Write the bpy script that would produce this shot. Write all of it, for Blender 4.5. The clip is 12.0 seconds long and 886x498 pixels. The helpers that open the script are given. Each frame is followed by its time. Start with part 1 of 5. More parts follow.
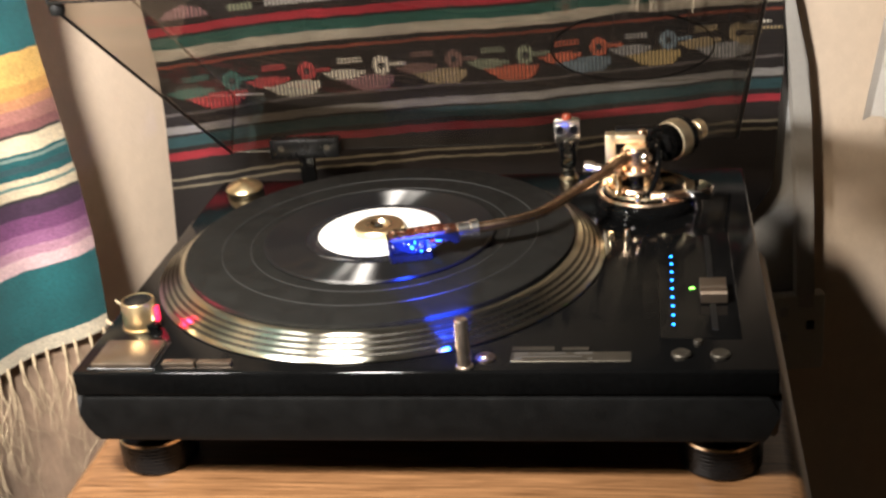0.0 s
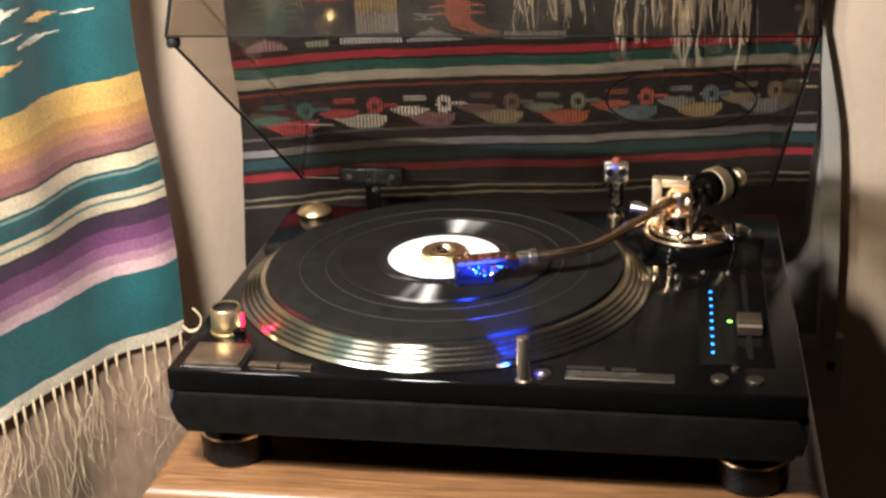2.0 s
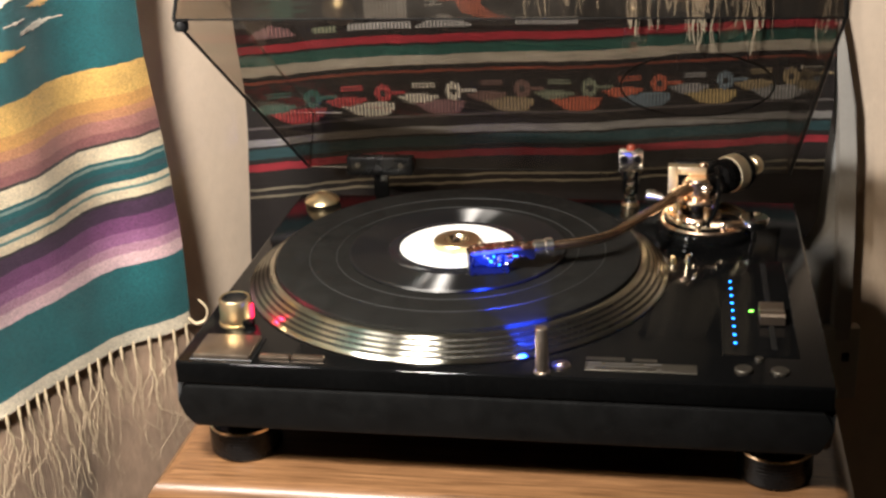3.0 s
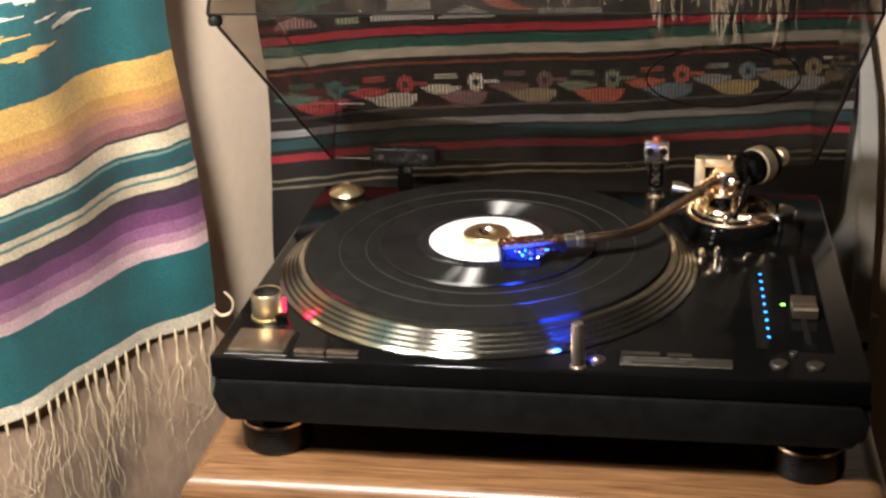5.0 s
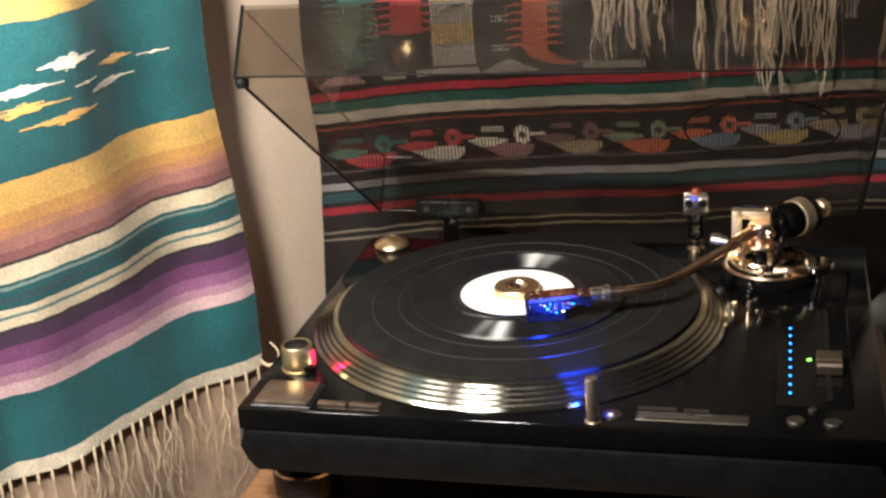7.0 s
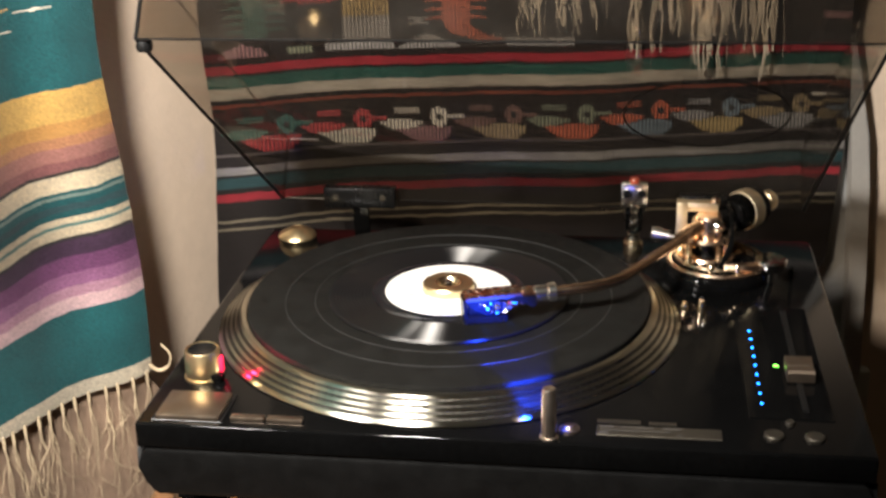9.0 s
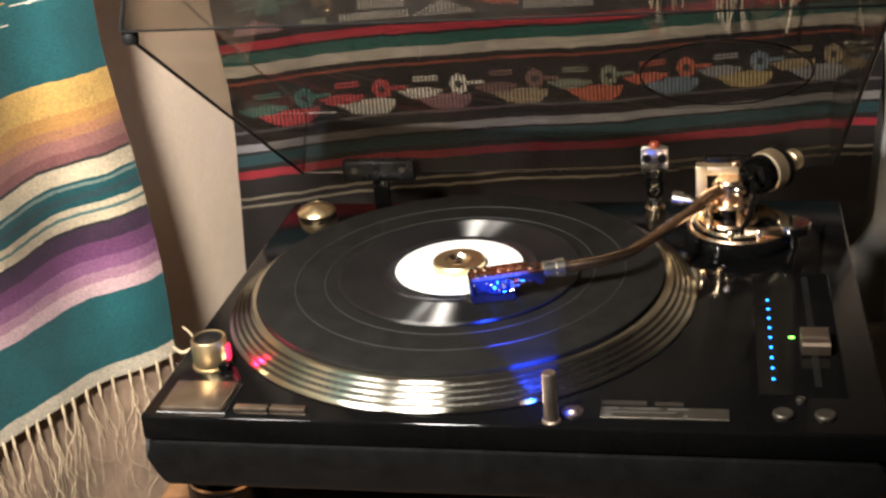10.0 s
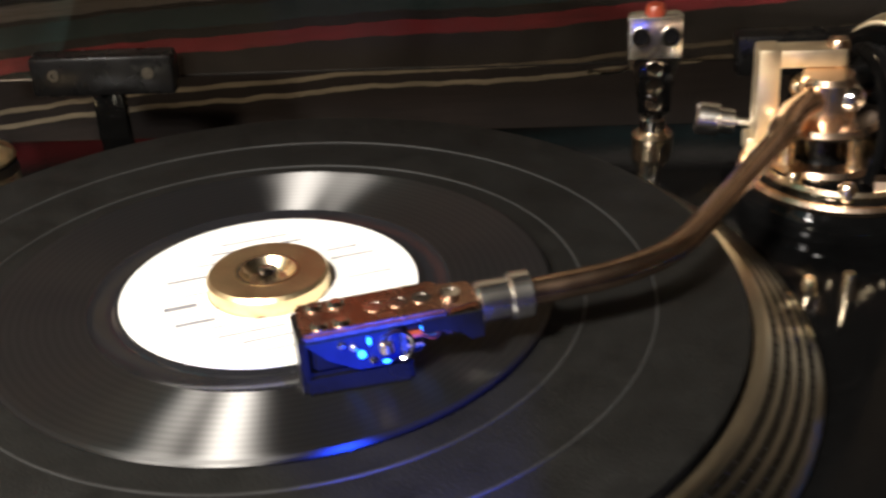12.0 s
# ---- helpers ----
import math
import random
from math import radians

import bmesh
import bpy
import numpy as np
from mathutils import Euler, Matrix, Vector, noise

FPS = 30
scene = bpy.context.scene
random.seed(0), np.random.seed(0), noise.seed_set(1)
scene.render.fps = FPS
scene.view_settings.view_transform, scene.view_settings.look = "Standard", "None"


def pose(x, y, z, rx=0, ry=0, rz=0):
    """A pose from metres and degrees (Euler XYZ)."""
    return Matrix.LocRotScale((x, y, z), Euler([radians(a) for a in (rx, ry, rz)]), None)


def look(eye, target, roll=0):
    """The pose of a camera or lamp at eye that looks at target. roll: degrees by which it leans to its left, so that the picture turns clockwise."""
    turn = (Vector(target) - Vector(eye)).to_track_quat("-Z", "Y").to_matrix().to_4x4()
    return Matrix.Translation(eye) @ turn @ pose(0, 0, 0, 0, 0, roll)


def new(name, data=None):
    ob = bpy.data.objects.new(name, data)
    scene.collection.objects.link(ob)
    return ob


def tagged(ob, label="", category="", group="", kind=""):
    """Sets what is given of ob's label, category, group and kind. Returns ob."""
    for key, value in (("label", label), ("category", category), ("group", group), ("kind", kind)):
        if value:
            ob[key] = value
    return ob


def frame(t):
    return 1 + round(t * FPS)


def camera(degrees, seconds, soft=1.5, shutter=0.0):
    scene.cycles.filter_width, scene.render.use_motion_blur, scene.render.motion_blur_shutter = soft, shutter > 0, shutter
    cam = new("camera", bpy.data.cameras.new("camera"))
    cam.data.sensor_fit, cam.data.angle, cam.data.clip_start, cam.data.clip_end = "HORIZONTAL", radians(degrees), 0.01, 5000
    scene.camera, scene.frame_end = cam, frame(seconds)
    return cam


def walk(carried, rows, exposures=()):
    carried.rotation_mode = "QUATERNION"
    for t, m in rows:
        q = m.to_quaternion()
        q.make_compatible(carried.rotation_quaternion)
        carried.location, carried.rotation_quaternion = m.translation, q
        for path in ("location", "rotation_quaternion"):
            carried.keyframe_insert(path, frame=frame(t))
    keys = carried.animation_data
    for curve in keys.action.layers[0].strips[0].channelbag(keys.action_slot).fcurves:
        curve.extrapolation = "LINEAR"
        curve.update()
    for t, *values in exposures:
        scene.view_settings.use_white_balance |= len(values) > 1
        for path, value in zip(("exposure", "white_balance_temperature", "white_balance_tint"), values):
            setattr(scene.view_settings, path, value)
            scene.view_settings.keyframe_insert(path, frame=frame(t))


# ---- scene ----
cam = camera(37.0, 12.0, soft=2.6, shutter=0.4)
PATH = [
    (0, (0.207, -0.9, 1.262), (-0.114, 0.906, 0.464), -5.1),
    (0.5, (0.23, -0.995, 1.286), (-0.151, 0.825, 0.55), -5.1),
    (1, (0.229, -1.016, 1.303), (-0.141, 0.808, 0.569), -3.0),
    (1.5, (0.209, -1.006, 1.303), (-0.166, 0.821, 0.58), -2.8),
    (2, (0.184, -0.994, 1.294), (-0.155, 0.829, 0.546), -2.4),
    (2.5, (0.17, -0.982, 1.285), (-0.15, 0.833, 0.508), -2.2),
    (2.7, (0.166, -0.975, 1.281), (-0.164, 0.846, 0.524), -2.5),
    (4.3, (0.164, -0.986, 1.295), (-0.17, 0.832, 0.531), -1.9),
    (4.5, (0.159, -0.978, 1.29), (-0.174, 0.837, 0.518), -2.1),
    (5, (0.136, -0.978, 1.292), (-0.183, 0.835, 0.509), -2.4),
    (5.5, (0.178, -0.973, 1.306), (-0.147, 0.839, 0.524), -2.7),
    (6, (0.195, -0.965, 1.301), (-0.25, 0.839, 0.563), -3.8),
    (6.5, (0.194, -0.959, 1.303), (-0.277, 0.843, 0.575), -4.1),
    (7, (0.209, -0.974, 1.304), (-0.288, 0.826, 0.587), -4.5),
    (7.2, (0.212, -0.971, 1.302), (-0.3, 0.826, 0.591), -4.5),
    (8.8, (0.156, -0.904, 1.27), (-0.243, 0.923, 0.562), -2.6),
    (9, (0.128, -0.881, 1.265), (-0.146, 0.958, 0.527), -1.5),
    (9.5, (0.123, -0.843, 1.262), (-0.153, 0.947, 0.415), -3.0),
    (10, (0.18, -0.848, 1.281), (-0.221, 0.934, 0.467), -5.2),
    (10.5, (0.207, -0.767, 1.266), (-0.26, 0.991, 0.434), -7.1),
    (11, (0.144, -0.532, 1.168), (-0.319, 1.208, 0.297), -7.2),
    (11.2, (0.129, -0.432, 1.143), (-0.285, 1.268, 0.175), -6.4),
    (11.5, (0.108, -0.382, 1.102), (-0.08, 1.364, 0.145), -2.6),
    (11.8, (0.09, -0.372, 1.084), (-0.012, 1.398, 0.157), -2.3),
    (12, (0.078, -0.354, 1.081), (-0.039, 1.407, 0.14), -3.1),
]
walk(cam, [(t, look(eye, target, roll)) for t, eye, target, roll in PATH], [(0.0, 0.52), (0.7, 0.46), (1.5, 0.34), (2.0, 0.26), (5.0, 0.12), (7.0, 0.02), (9.0, 0.04), (10.0, 0.20), (11.0, 0.20), (12.0, 0.0)])

# ---- light ----
world = bpy.data.worlds.new("world")
scene.world = world
world.use_nodes = True
world.node_tree.nodes["Background"].inputs[0].default_value = (0.05, 0.04, 0.03, 1)
world.node_tree.nodes["Background"].inputs[1].default_value = 0.05


def lamp(name, kind, at, energy, colour, **more):
    data = bpy.data.lights.new(name, kind)
    data.energy, data.color = energy, colour
    for key, value in more.items():
        if key == "radius":
            data.shadow_soft_size = value
        elif key == "cone":
            data.spot_size, data.spot_blend = radians(value), 0.5
    ob = new(name, data)
    ob.matrix_world = at
    return ob


# a floor lamp with two bulbs, beside the camera's way
lamp("upper_bulb", "SPOT", look((-0.16, -0.56, 1.50), (-0.38, -0.02, 0.97)), 86, (1.0, 0.935, 0.87), radius=0.05, cone=111)
lamp("lower_bulb", "SPOT", look((-0.37, -0.48, 1.28), (0.0, 0.0, 0.88)), 25, (1.0, 0.935, 0.87), radius=0.055, cone=112)

# ---- materials ----
MATS = {}


def mat(name, colour, rough=0.5, metal=0.0, vary=0.25, scale=40.0, bump=0.0, bump_scale=300.0, emit=None, power=0.0, coat=0.0, spread=0.12, spec=0.5):
    """A surface with colour varied at two scales, uneven gloss and fine relief."""
    if name in MATS:
        return MATS[name]
    m = bpy.data.materials.new(name)
    m.use_nodes = True
    nodes, link = m.node_tree.nodes, m.node_tree.links.new
    b = nodes["Principled BSDF"]
    b.inputs["Roughness"].default_value, b.inputs["Metallic"].default_value = rough, metal
    b.inputs["Coat Weight"].default_value = coat
    b.inputs["Specular IOR Level"].default_value = spec
    if emit:
        b.inputs["Emission Color"].default_value = (*emit, 1)
        b.inputs["Emission Strength"].default_value = power
    tc = nodes.new("ShaderNodeTexCoord")
    coarse, fine = nodes.new("ShaderNodeTexNoise"), nodes.new("ShaderNodeTexNoise")
    coarse.inputs["Scale"].default_value, fine.inputs["Scale"].default_value = scale, scale * 9
    coarse.inputs["Detail"].default_value = 4
    mix = nodes.new("ShaderNodeMath")
    mix.operation = "ADD"
    for n, s in ((coarse, 0), (fine, 1)):
        link(tc.outputs["Object"], n.inputs["Vector"])
        link(n.outputs["Fac"], mix.inputs[s])
    ramp = nodes.new("ShaderNodeMapRange")
    ramp.inputs["From Min"].default_value, ramp.inputs["From Max"].default_value = 0.6, 1.4
    ramp.inputs["To Min"].default_value, ramp.inputs["To Max"].default_value = 1 - vary, 1 + vary
    link(mix.outputs[0], ramp.inputs["Value"])
    tint = nodes.new("ShaderNodeVectorMath")
    tint.operation = "SCALE"
    tint.inputs[0].default_value = colour
    link(ramp.outputs[0], tint.inputs["Scale"])
    link(tint.outputs[0], b.inputs["Base Color"])
    gloss = nodes.new("ShaderNodeMapRange")
    gloss.inputs["From Min"].default_value, gloss.inputs["From Max"].default_value = 0.3, 0.7
    gloss.inputs["To Min"].default_value, gloss.inputs["To Max"].default_value = rough * (1 - spread), min(1, rough * (1 + spread))
    link(coarse.outputs["Fac"], gloss.inputs["Value"])
    link(gloss.outputs[0], b.inputs["Roughness"])
    if bump:
        n, bp = nodes.new("ShaderNodeTexNoise"), nodes.new("ShaderNodeBump")
        n.inputs["Scale"].default_value = bump_scale
        n.inputs["Detail"].default_value = 5
        bp.inputs["Strength"].default_value, bp.inputs["Distance"].default_value = bump, 0.002
        link(tc.outputs["Object"], n.inputs["Vector"])
        link(n.outputs["Fac"], bp.inputs["Height"])
        link(bp.outputs[0], b.inputs["Normal"])
    MATS[name] = m
    return m


def cloth(name, stripes, low, high, weave=900.0, bump=0.6, vary=0.3, ribs=0.0, slubs=(40, 40, 700)):
    """Woven cloth whose stripes lie one above the other: rows of (z, colour), each colour reaching up to the next z."""
    m = bpy.data.materials.new(name)
    m.use_nodes = True
    nodes, link = m.node_tree.nodes, m.node_tree.links.new
    b = nodes["Principled BSDF"]
    b.inputs["Roughness"].default_value = 0.9
    b.inputs["Sheen Weight"].default_value = 0.15
    tc, sep = nodes.new("ShaderNodeTexCoord"), nodes.new("ShaderNodeSeparateXYZ")
    link(tc.outputs["Object"], sep.inputs[0])
    wob = nodes.new("ShaderNodeTexNoise")
    wob.inputs["Scale"].default_value, wob.inputs["Detail"].default_value = 60, 6
    link(tc.outputs["Object"], wob.inputs["Vector"])
    add = nodes.new("ShaderNodeMath")
    add.operation, add.inputs[1].default_value = "MULTIPLY_ADD", 0.004
    link(wob.outputs["Fac"], add.inputs[0])
    link(sep.outputs["Z"], add.inputs[2])
    rng = nodes.new("ShaderNodeMapRange")
    rng.inputs["From Min"].default_value, rng.inputs["From Max"].default_value = low + 0.002, high + 0.002
    link(add.outputs[0], rng.inputs["Value"])
    ramp = nodes.new("ShaderNodeValToRGB")
    ramp.color_ramp.interpolation = "CONSTANT"
    el = ramp.color_ramp.elements
    while len(el) > 1:
        el.remove(el[-1])
    el[0].position, el[0].color = 0, (*stripes[0][1], 1)
    for z, c in stripes[1:]:
        el.new((z - low) / (high - low)).color = (*c, 1)
    link(rng.outputs[0], ramp.inputs[0])
    # yarn: slubs stretched along the weft, and the ribs of the warp
    mp, slub = nodes.new("ShaderNodeMapping"), nodes.new("ShaderNodeTexNoise")
    mp.inputs["Scale"].default_value = slubs
    slub.inputs["Scale"].default_value, slub.inputs["Detail"].default_value = 1.0, 4
    link(tc.outputs["Object"], mp.inputs[0])
    link(mp.outputs[0], slub.inputs["Vector"])
    rng2 = nodes.new("ShaderNodeMapRange")
    rng2.inputs["From Min"].default_value, rng2.inputs["From Max"].default_value = 0.25, 0.75
    rng2.inputs["To Min"].default_value, rng2.inputs["To Max"].default_value = 1 - vary, 1 + vary
    link(slub.outputs["Fac"], rng2.inputs["Value"])
    blotch, rng3 = nodes.new("ShaderNodeTexNoise"), nodes.new("ShaderNodeMapRange")
    blotch.inputs["Scale"].default_value, blotch.inputs["Detail"].default_value = 22, 5
    link(tc.outputs["Object"], blotch.inputs["Vector"])
    rng3.inputs["From Min"].default_value, rng3.inputs["From Max"].default_value = 0.3, 0.7
    rng3.inputs["To Min"].default_value, rng3.inputs["To Max"].default_value = 0.80, 1.15
    link(blotch.outputs["Fac"], rng3.inputs["Value"])
    both = nodes.new("ShaderNodeMath")
    both.operation = "MULTIPLY"
    link(rng2.outputs[0], both.inputs[0])
    link(rng3.outputs[0], both.inputs[1])
    shade = both.outputs[0]
    if ribs:
        rib, rng4, more = nodes.new("ShaderNodeTexWave"), nodes.new("ShaderNodeMapRange"), nodes.new("ShaderNodeMath")
        rib.inputs["Scale"].default_value, rib.inputs["Distortion"].default_value, rib.inputs["Detail Scale"].default_value = 2 * math.pi / (20 * ribs), 0.6, 30
        rng4.inputs["To Min"].default_value, rng4.inputs["To Max"].default_value = 0.12, 1.35
        more.operation = "MULTIPLY"
        link(tc.outputs["Object"], rib.inputs["Vector"])
        link(rib.outputs["Fac"], rng4.inputs["Value"])
        link(rng4.outputs[0], more.inputs[0])
        link(shade, more.inputs[1])
        shade = more.outputs[0]
    tint = nodes.new("ShaderNodeVectorMath")
    tint.operation = "SCALE"
    link(ramp.outputs[0], tint.inputs[0])
    link(shade, tint.inputs["Scale"])
    link(tint.outputs[0], b.inputs["Base Color"])
    mixh = nodes.new("ShaderNodeMath")
    link(slub.outputs["Fac"], mixh.inputs[1])
    if weave:
        wave = nodes.new("ShaderNodeTexWave")
        wave.inputs["Scale"].default_value, wave.inputs["Distortion"].default_value = weave / 6.3, 1.5
        link(tc.outputs["Object"], wave.inputs["Vector"])
        link(wave.outputs["Fac"], mixh.inputs[0])
    else:
        link(blotch.outputs["Fac"], mixh.inputs[0])
    bp = nodes.new("ShaderNodeBump")
    bp.inputs["Strength"].default_value, bp.inputs["Distance"].default_value = bump, 0.001
    link(mixh.outputs[0], bp.inputs["Height"])
    link(bp.outputs[0], b.inputs["Normal"])
    return m


def wood(name, dark, light):
    m = bpy.data.materials.new(name)
    m.use_nodes = True
    nodes, link = m.node_tree.nodes, m.node_tree.links.new
    b = nodes["Principled BSDF"]
    tc, mp = nodes.new("ShaderNodeTexCoord"), nodes.new("ShaderNodeMapping")
    mp.inputs["Scale"].default_value = (16, 480, 480)
    grain, fine = nodes.new("ShaderNodeTexNoise"), nodes.new("ShaderNodeTexNoise")
    grain.inputs["Scale"].default_value, grain.inputs["Detail"].default_value, grain.inputs["Distortion"].default_value = 1.0, 6, 0.6
    fine.inputs["Scale"].default_value, fine.inputs["Detail"].default_value = 5, 3
    link(tc.outputs["Object"], mp.inputs[0])
    link(mp.outputs[0], grain.inputs["Vector"])
    link(mp.outputs[0], fine.inputs["Vector"])
    add = nodes.new("ShaderNodeMath")
    add.operation, add.inputs[1].default_value = "MULTIPLY_ADD", 0.35
    link(fine.outputs["Fac"], add.inputs[0])
    link(grain.outputs["Fac"], add.inputs[2])
    ramp = nodes.new("ShaderNodeValToRGB")
    ramp.color_ramp.elements[0].position, ramp.color_ramp.elements[0].color = 0.45, (*dark, 1)
    ramp.color_ramp.elements[1].position, ramp.color_ramp.elements[1].color = 0.85, (*light, 1)
    link(add.outputs[0], ramp.inputs[0])
    link(ramp.outputs[0], b.inputs["Base Color"])
    b.inputs["Roughness"].default_value = 0.34
    bp = nodes.new("ShaderNodeBump")
    bp.inputs["Strength"].default_value, bp.inputs["Distance"].default_value = 0.3, 0.0004
    link(add.outputs[0], bp.inputs["Height"])
    link(bp.outputs[0], b.inputs["Normal"])
    return m


def vinyl(name):
    """Pressed grooves: rings that spread the lamp's reflection along the radius."""
    m = bpy.data.materials.new(name)
    m.use_nodes = True
    nodes, link = m.node_tree.nodes, m.node_tree.links.new
    nodes.remove(nodes["Principled BSDF"])
    body, gloss, mix, tan = (nodes.new(n) for n in ("ShaderNodeBsdfDiffuse", "ShaderNodeBsdfAnisotropic", "ShaderNodeMixShader", "ShaderNodeTangent"))
    body.inputs["Color"].default_value = (0.006, 0.006, 0.0062, 1)
    gloss.distribution = "BECKMANN"
    gloss.inputs["Color"].default_value = (1, 0.98, 0.94, 1)
    gloss.inputs["Anisotropy"].default_value = 0.67
    tan.direction_type, tan.axis = "RADIAL", "Z"
    link(tan.outputs[0], gloss.inputs["Tangent"])
    tc, wave, worn, rng = (nodes.new(n) for n in ("ShaderNodeTexCoord", "ShaderNodeTexWave", "ShaderNodeTexNoise", "ShaderNodeMapRange"))
    wave.wave_type, wave.rings_direction = "RINGS", "Z"
    wave.inputs["Scale"].default_value, wave.inputs["Distortion"].default_value = 120, 0.6
    worn.inputs["Scale"].default_value, worn.inputs["Detail"].default_value = 45, 5
    rng.inputs["To Min"].default_value, rng.inputs["To Max"].default_value = 0.53, 0.59
    link(tc.outputs["Object"], wave.inputs["Vector"])
    link(tc.outputs["Object"], worn.inputs["Vector"])
    link(worn.outputs["Fac"], rng.inputs["Value"])
    link(rng.outputs[0], gloss.inputs["Roughness"])
    band = nodes.new("ShaderNodeMapRange")
    band.inputs["To Min"].default_value, band.inputs["To Max"].default_value = 0.068, 0.082
    link(wave.outputs["Fac"], band.inputs["Value"])
    link(band.outputs[0], mix.inputs[0])
    link(body.outputs[0], mix.inputs[1])
    link(gloss.outputs[0], mix.inputs[2])
    link(mix.outputs[0], nodes["Material Output"].inputs["Surface"])
    return m


def turned_metal(name, colour, dull):
    """Metal turned on a lathe: fine rings that draw the lamp out across them, over a dull oxidised base."""
    m = bpy.data.materials.new(name)
    m.use_nodes = True
    nodes, link = m.node_tree.nodes, m.node_tree.links.new
    nodes.remove(nodes["Principled BSDF"])
    body, gloss, mix, tan = (nodes.new(n) for n in ("ShaderNodeBsdfDiffuse", "ShaderNodeBsdfAnisotropic", "ShaderNodeMixShader", "ShaderNodeTangent"))
    body.inputs["Color"].default_value = (*dull, 1)
    gloss.distribution = "BECKMANN"
    gloss.inputs["Color"].default_value = (*colour, 1)
    gloss.inputs["Anisotropy"].default_value = 0.52
    tan.direction_type, tan.axis = "RADIAL", "Z"
    link(tan.outputs[0], gloss.inputs["Tangent"])
    tc, worn, rng, rng2 = (nodes.new(n) for n in ("ShaderNodeTexCoord", "ShaderNodeTexNoise", "ShaderNodeMapRange", "ShaderNodeMapRange"))
    worn.inputs["Scale"].default_value, worn.inputs["Detail"].default_value = 60, 6
    rng.inputs["To Min"].default_value, rng.inputs["To Max"].default_value = 0.26, 0.34
    rng2.inputs["To Min"].default_value, rng2.inputs["To Max"].default_value = 0.55, 0.80
    link(tc.outputs["Object"], worn.inputs["Vector"])
    for r, socket in ((rng, gloss.inputs["Roughness"]), (rng2, mix.inputs[0])):
        link(worn.outputs["Fac"], r.inputs["Value"])
        link(r.outputs[0], socket)
    link(body.outputs[0], mix.inputs[1])
    link(gloss.outputs[0], mix.inputs[2])
    link(mix.outputs[0], nodes["Material Output"].inputs["Surface"])
    return m


def acrylic(name):
    """Smoked clear acrylic: tinted see-through with a mirror coat."""
    m = bpy.data.materials.new(name)
    m.use_nodes = True
    nodes, link = m.node_tree.nodes, m.node_tree.links.new
    nodes.remove(nodes["Principled BSDF"])
    clear, gloss, mix, edge = (nodes.new(n) for n in ("ShaderNodeBsdfTransparent", "ShaderNodeBsdfGlossy", "ShaderNodeMixShader", "ShaderNodeLayerWeight"))
    power, fres = nodes.new("ShaderNodeMath"), nodes.new("ShaderNodeMath")
    edge.inputs["Blend"].default_value = 0.5
    power.operation, power.inputs[1].default_value = "POWER", 5
    fres.operation, fres.inputs[1].default_value, fres.inputs[2].default_value = "MULTIPLY_ADD", 0.9, 0.035
    link(edge.outputs["Facing"], power.inputs[0])
    link(power.outputs[0], fres.inputs[0])
    tc, n, rng = nodes.new("ShaderNodeTexCoord"), nodes.new("ShaderNodeTexNoise"), nodes.new("ShaderNodeMapRange")
    clear.inputs[0].default_value = (0.785, 0.755, 0.715, 1)
    n.inputs["Scale"].default_value = 25
    rng.inputs["To Min"].default_value, rng.inputs["To Max"].default_value = 0.008, 0.022
    link(tc.outputs["Object"], n.inputs["Vector"])
    link(n.outputs["Fac"], rng.inputs["Value"])
    link(rng.outputs[0], gloss.inputs["Roughness"])
    link(fres.outputs[0], mix.inputs[0])
    link(clear.outputs[0], mix.inputs[1])
    link(gloss.outputs[0], mix.inputs[2])
    # a thin pale diffuse film, uneven by noise, that gives the lid its grey haze
    dust, film, veil_noise, amount = (nodes.new(n) for n in ("ShaderNodeBsdfDiffuse", "ShaderNodeMixShader", "ShaderNodeTexNoise", "ShaderNodeMapRange"))
    dust.inputs["Color"].default_value = (0.62, 0.58, 0.52, 1)
    veil_noise.inputs["Scale"].default_value, veil_noise.inputs["Detail"].default_value, veil_noise.inputs["Distortion"].default_value = 14, 7, 1.2
    amount.inputs["From Min"].default_value, amount.inputs["From Max"].default_value = 0.3, 0.75
    amount.inputs["To Min"].default_value, amount.inputs["To Max"].default_value = 0.0015, 0.0075
    link(tc.outputs["Object"], veil_noise.inputs["Vector"])
    link(veil_noise.outputs["Fac"], amount.inputs["Value"])
    link(amount.outputs[0], film.inputs[0])
    link(mix.outputs[0], film.inputs[1])
    link(dust.outputs[0], film.inputs[2])
    link(film.outputs[0], nodes["Material Output"].inputs["Surface"])
    return m


PLASTER = mat("beige_plaster", (0.63, 0.505, 0.385), 0.75, vary=0.06, scale=9, bump=0.25, bump_scale=220)
CEILING = mat("ceiling_paint", (0.76, 0.68, 0.57), 0.8, vary=0.04, scale=5)
CARPET = mat("brown_carpet", (0.12, 0.08, 0.05), 0.95, vary=0.3, scale=60, bump=0.6)
OAK = wood("oak", (0.050, 0.022, 0.008), (0.165, 0.083, 0.036))
DARKWOOD = wood("dark_wood", (0.02, 0.012, 0.008), (0.045, 0.025, 0.014))
LACQUER = mat("black_lacquer", (0.002, 0.002, 0.002), 0.07, vary=0.3, scale=30, bump=0.02, bump_scale=500, spec=0.13)
RUBBER = mat("black_rubber", (0.0034, 0.0034, 0.0033), 0.5, vary=0.3, scale=60, bump=0.25, bump_scale=900, spec=0.17)
BLACK = mat("black_plastic", (0.0035, 0.0035, 0.0036), 0.28, vary=0.25, scale=80, bump=0.05, spec=0.25)
FELT = mat("mat_rubber", (0.0052, 0.0050, 0.0043), 0.6, vary=0.3, scale=80, bump=0.2, bump_scale=1200, spec=0.12)
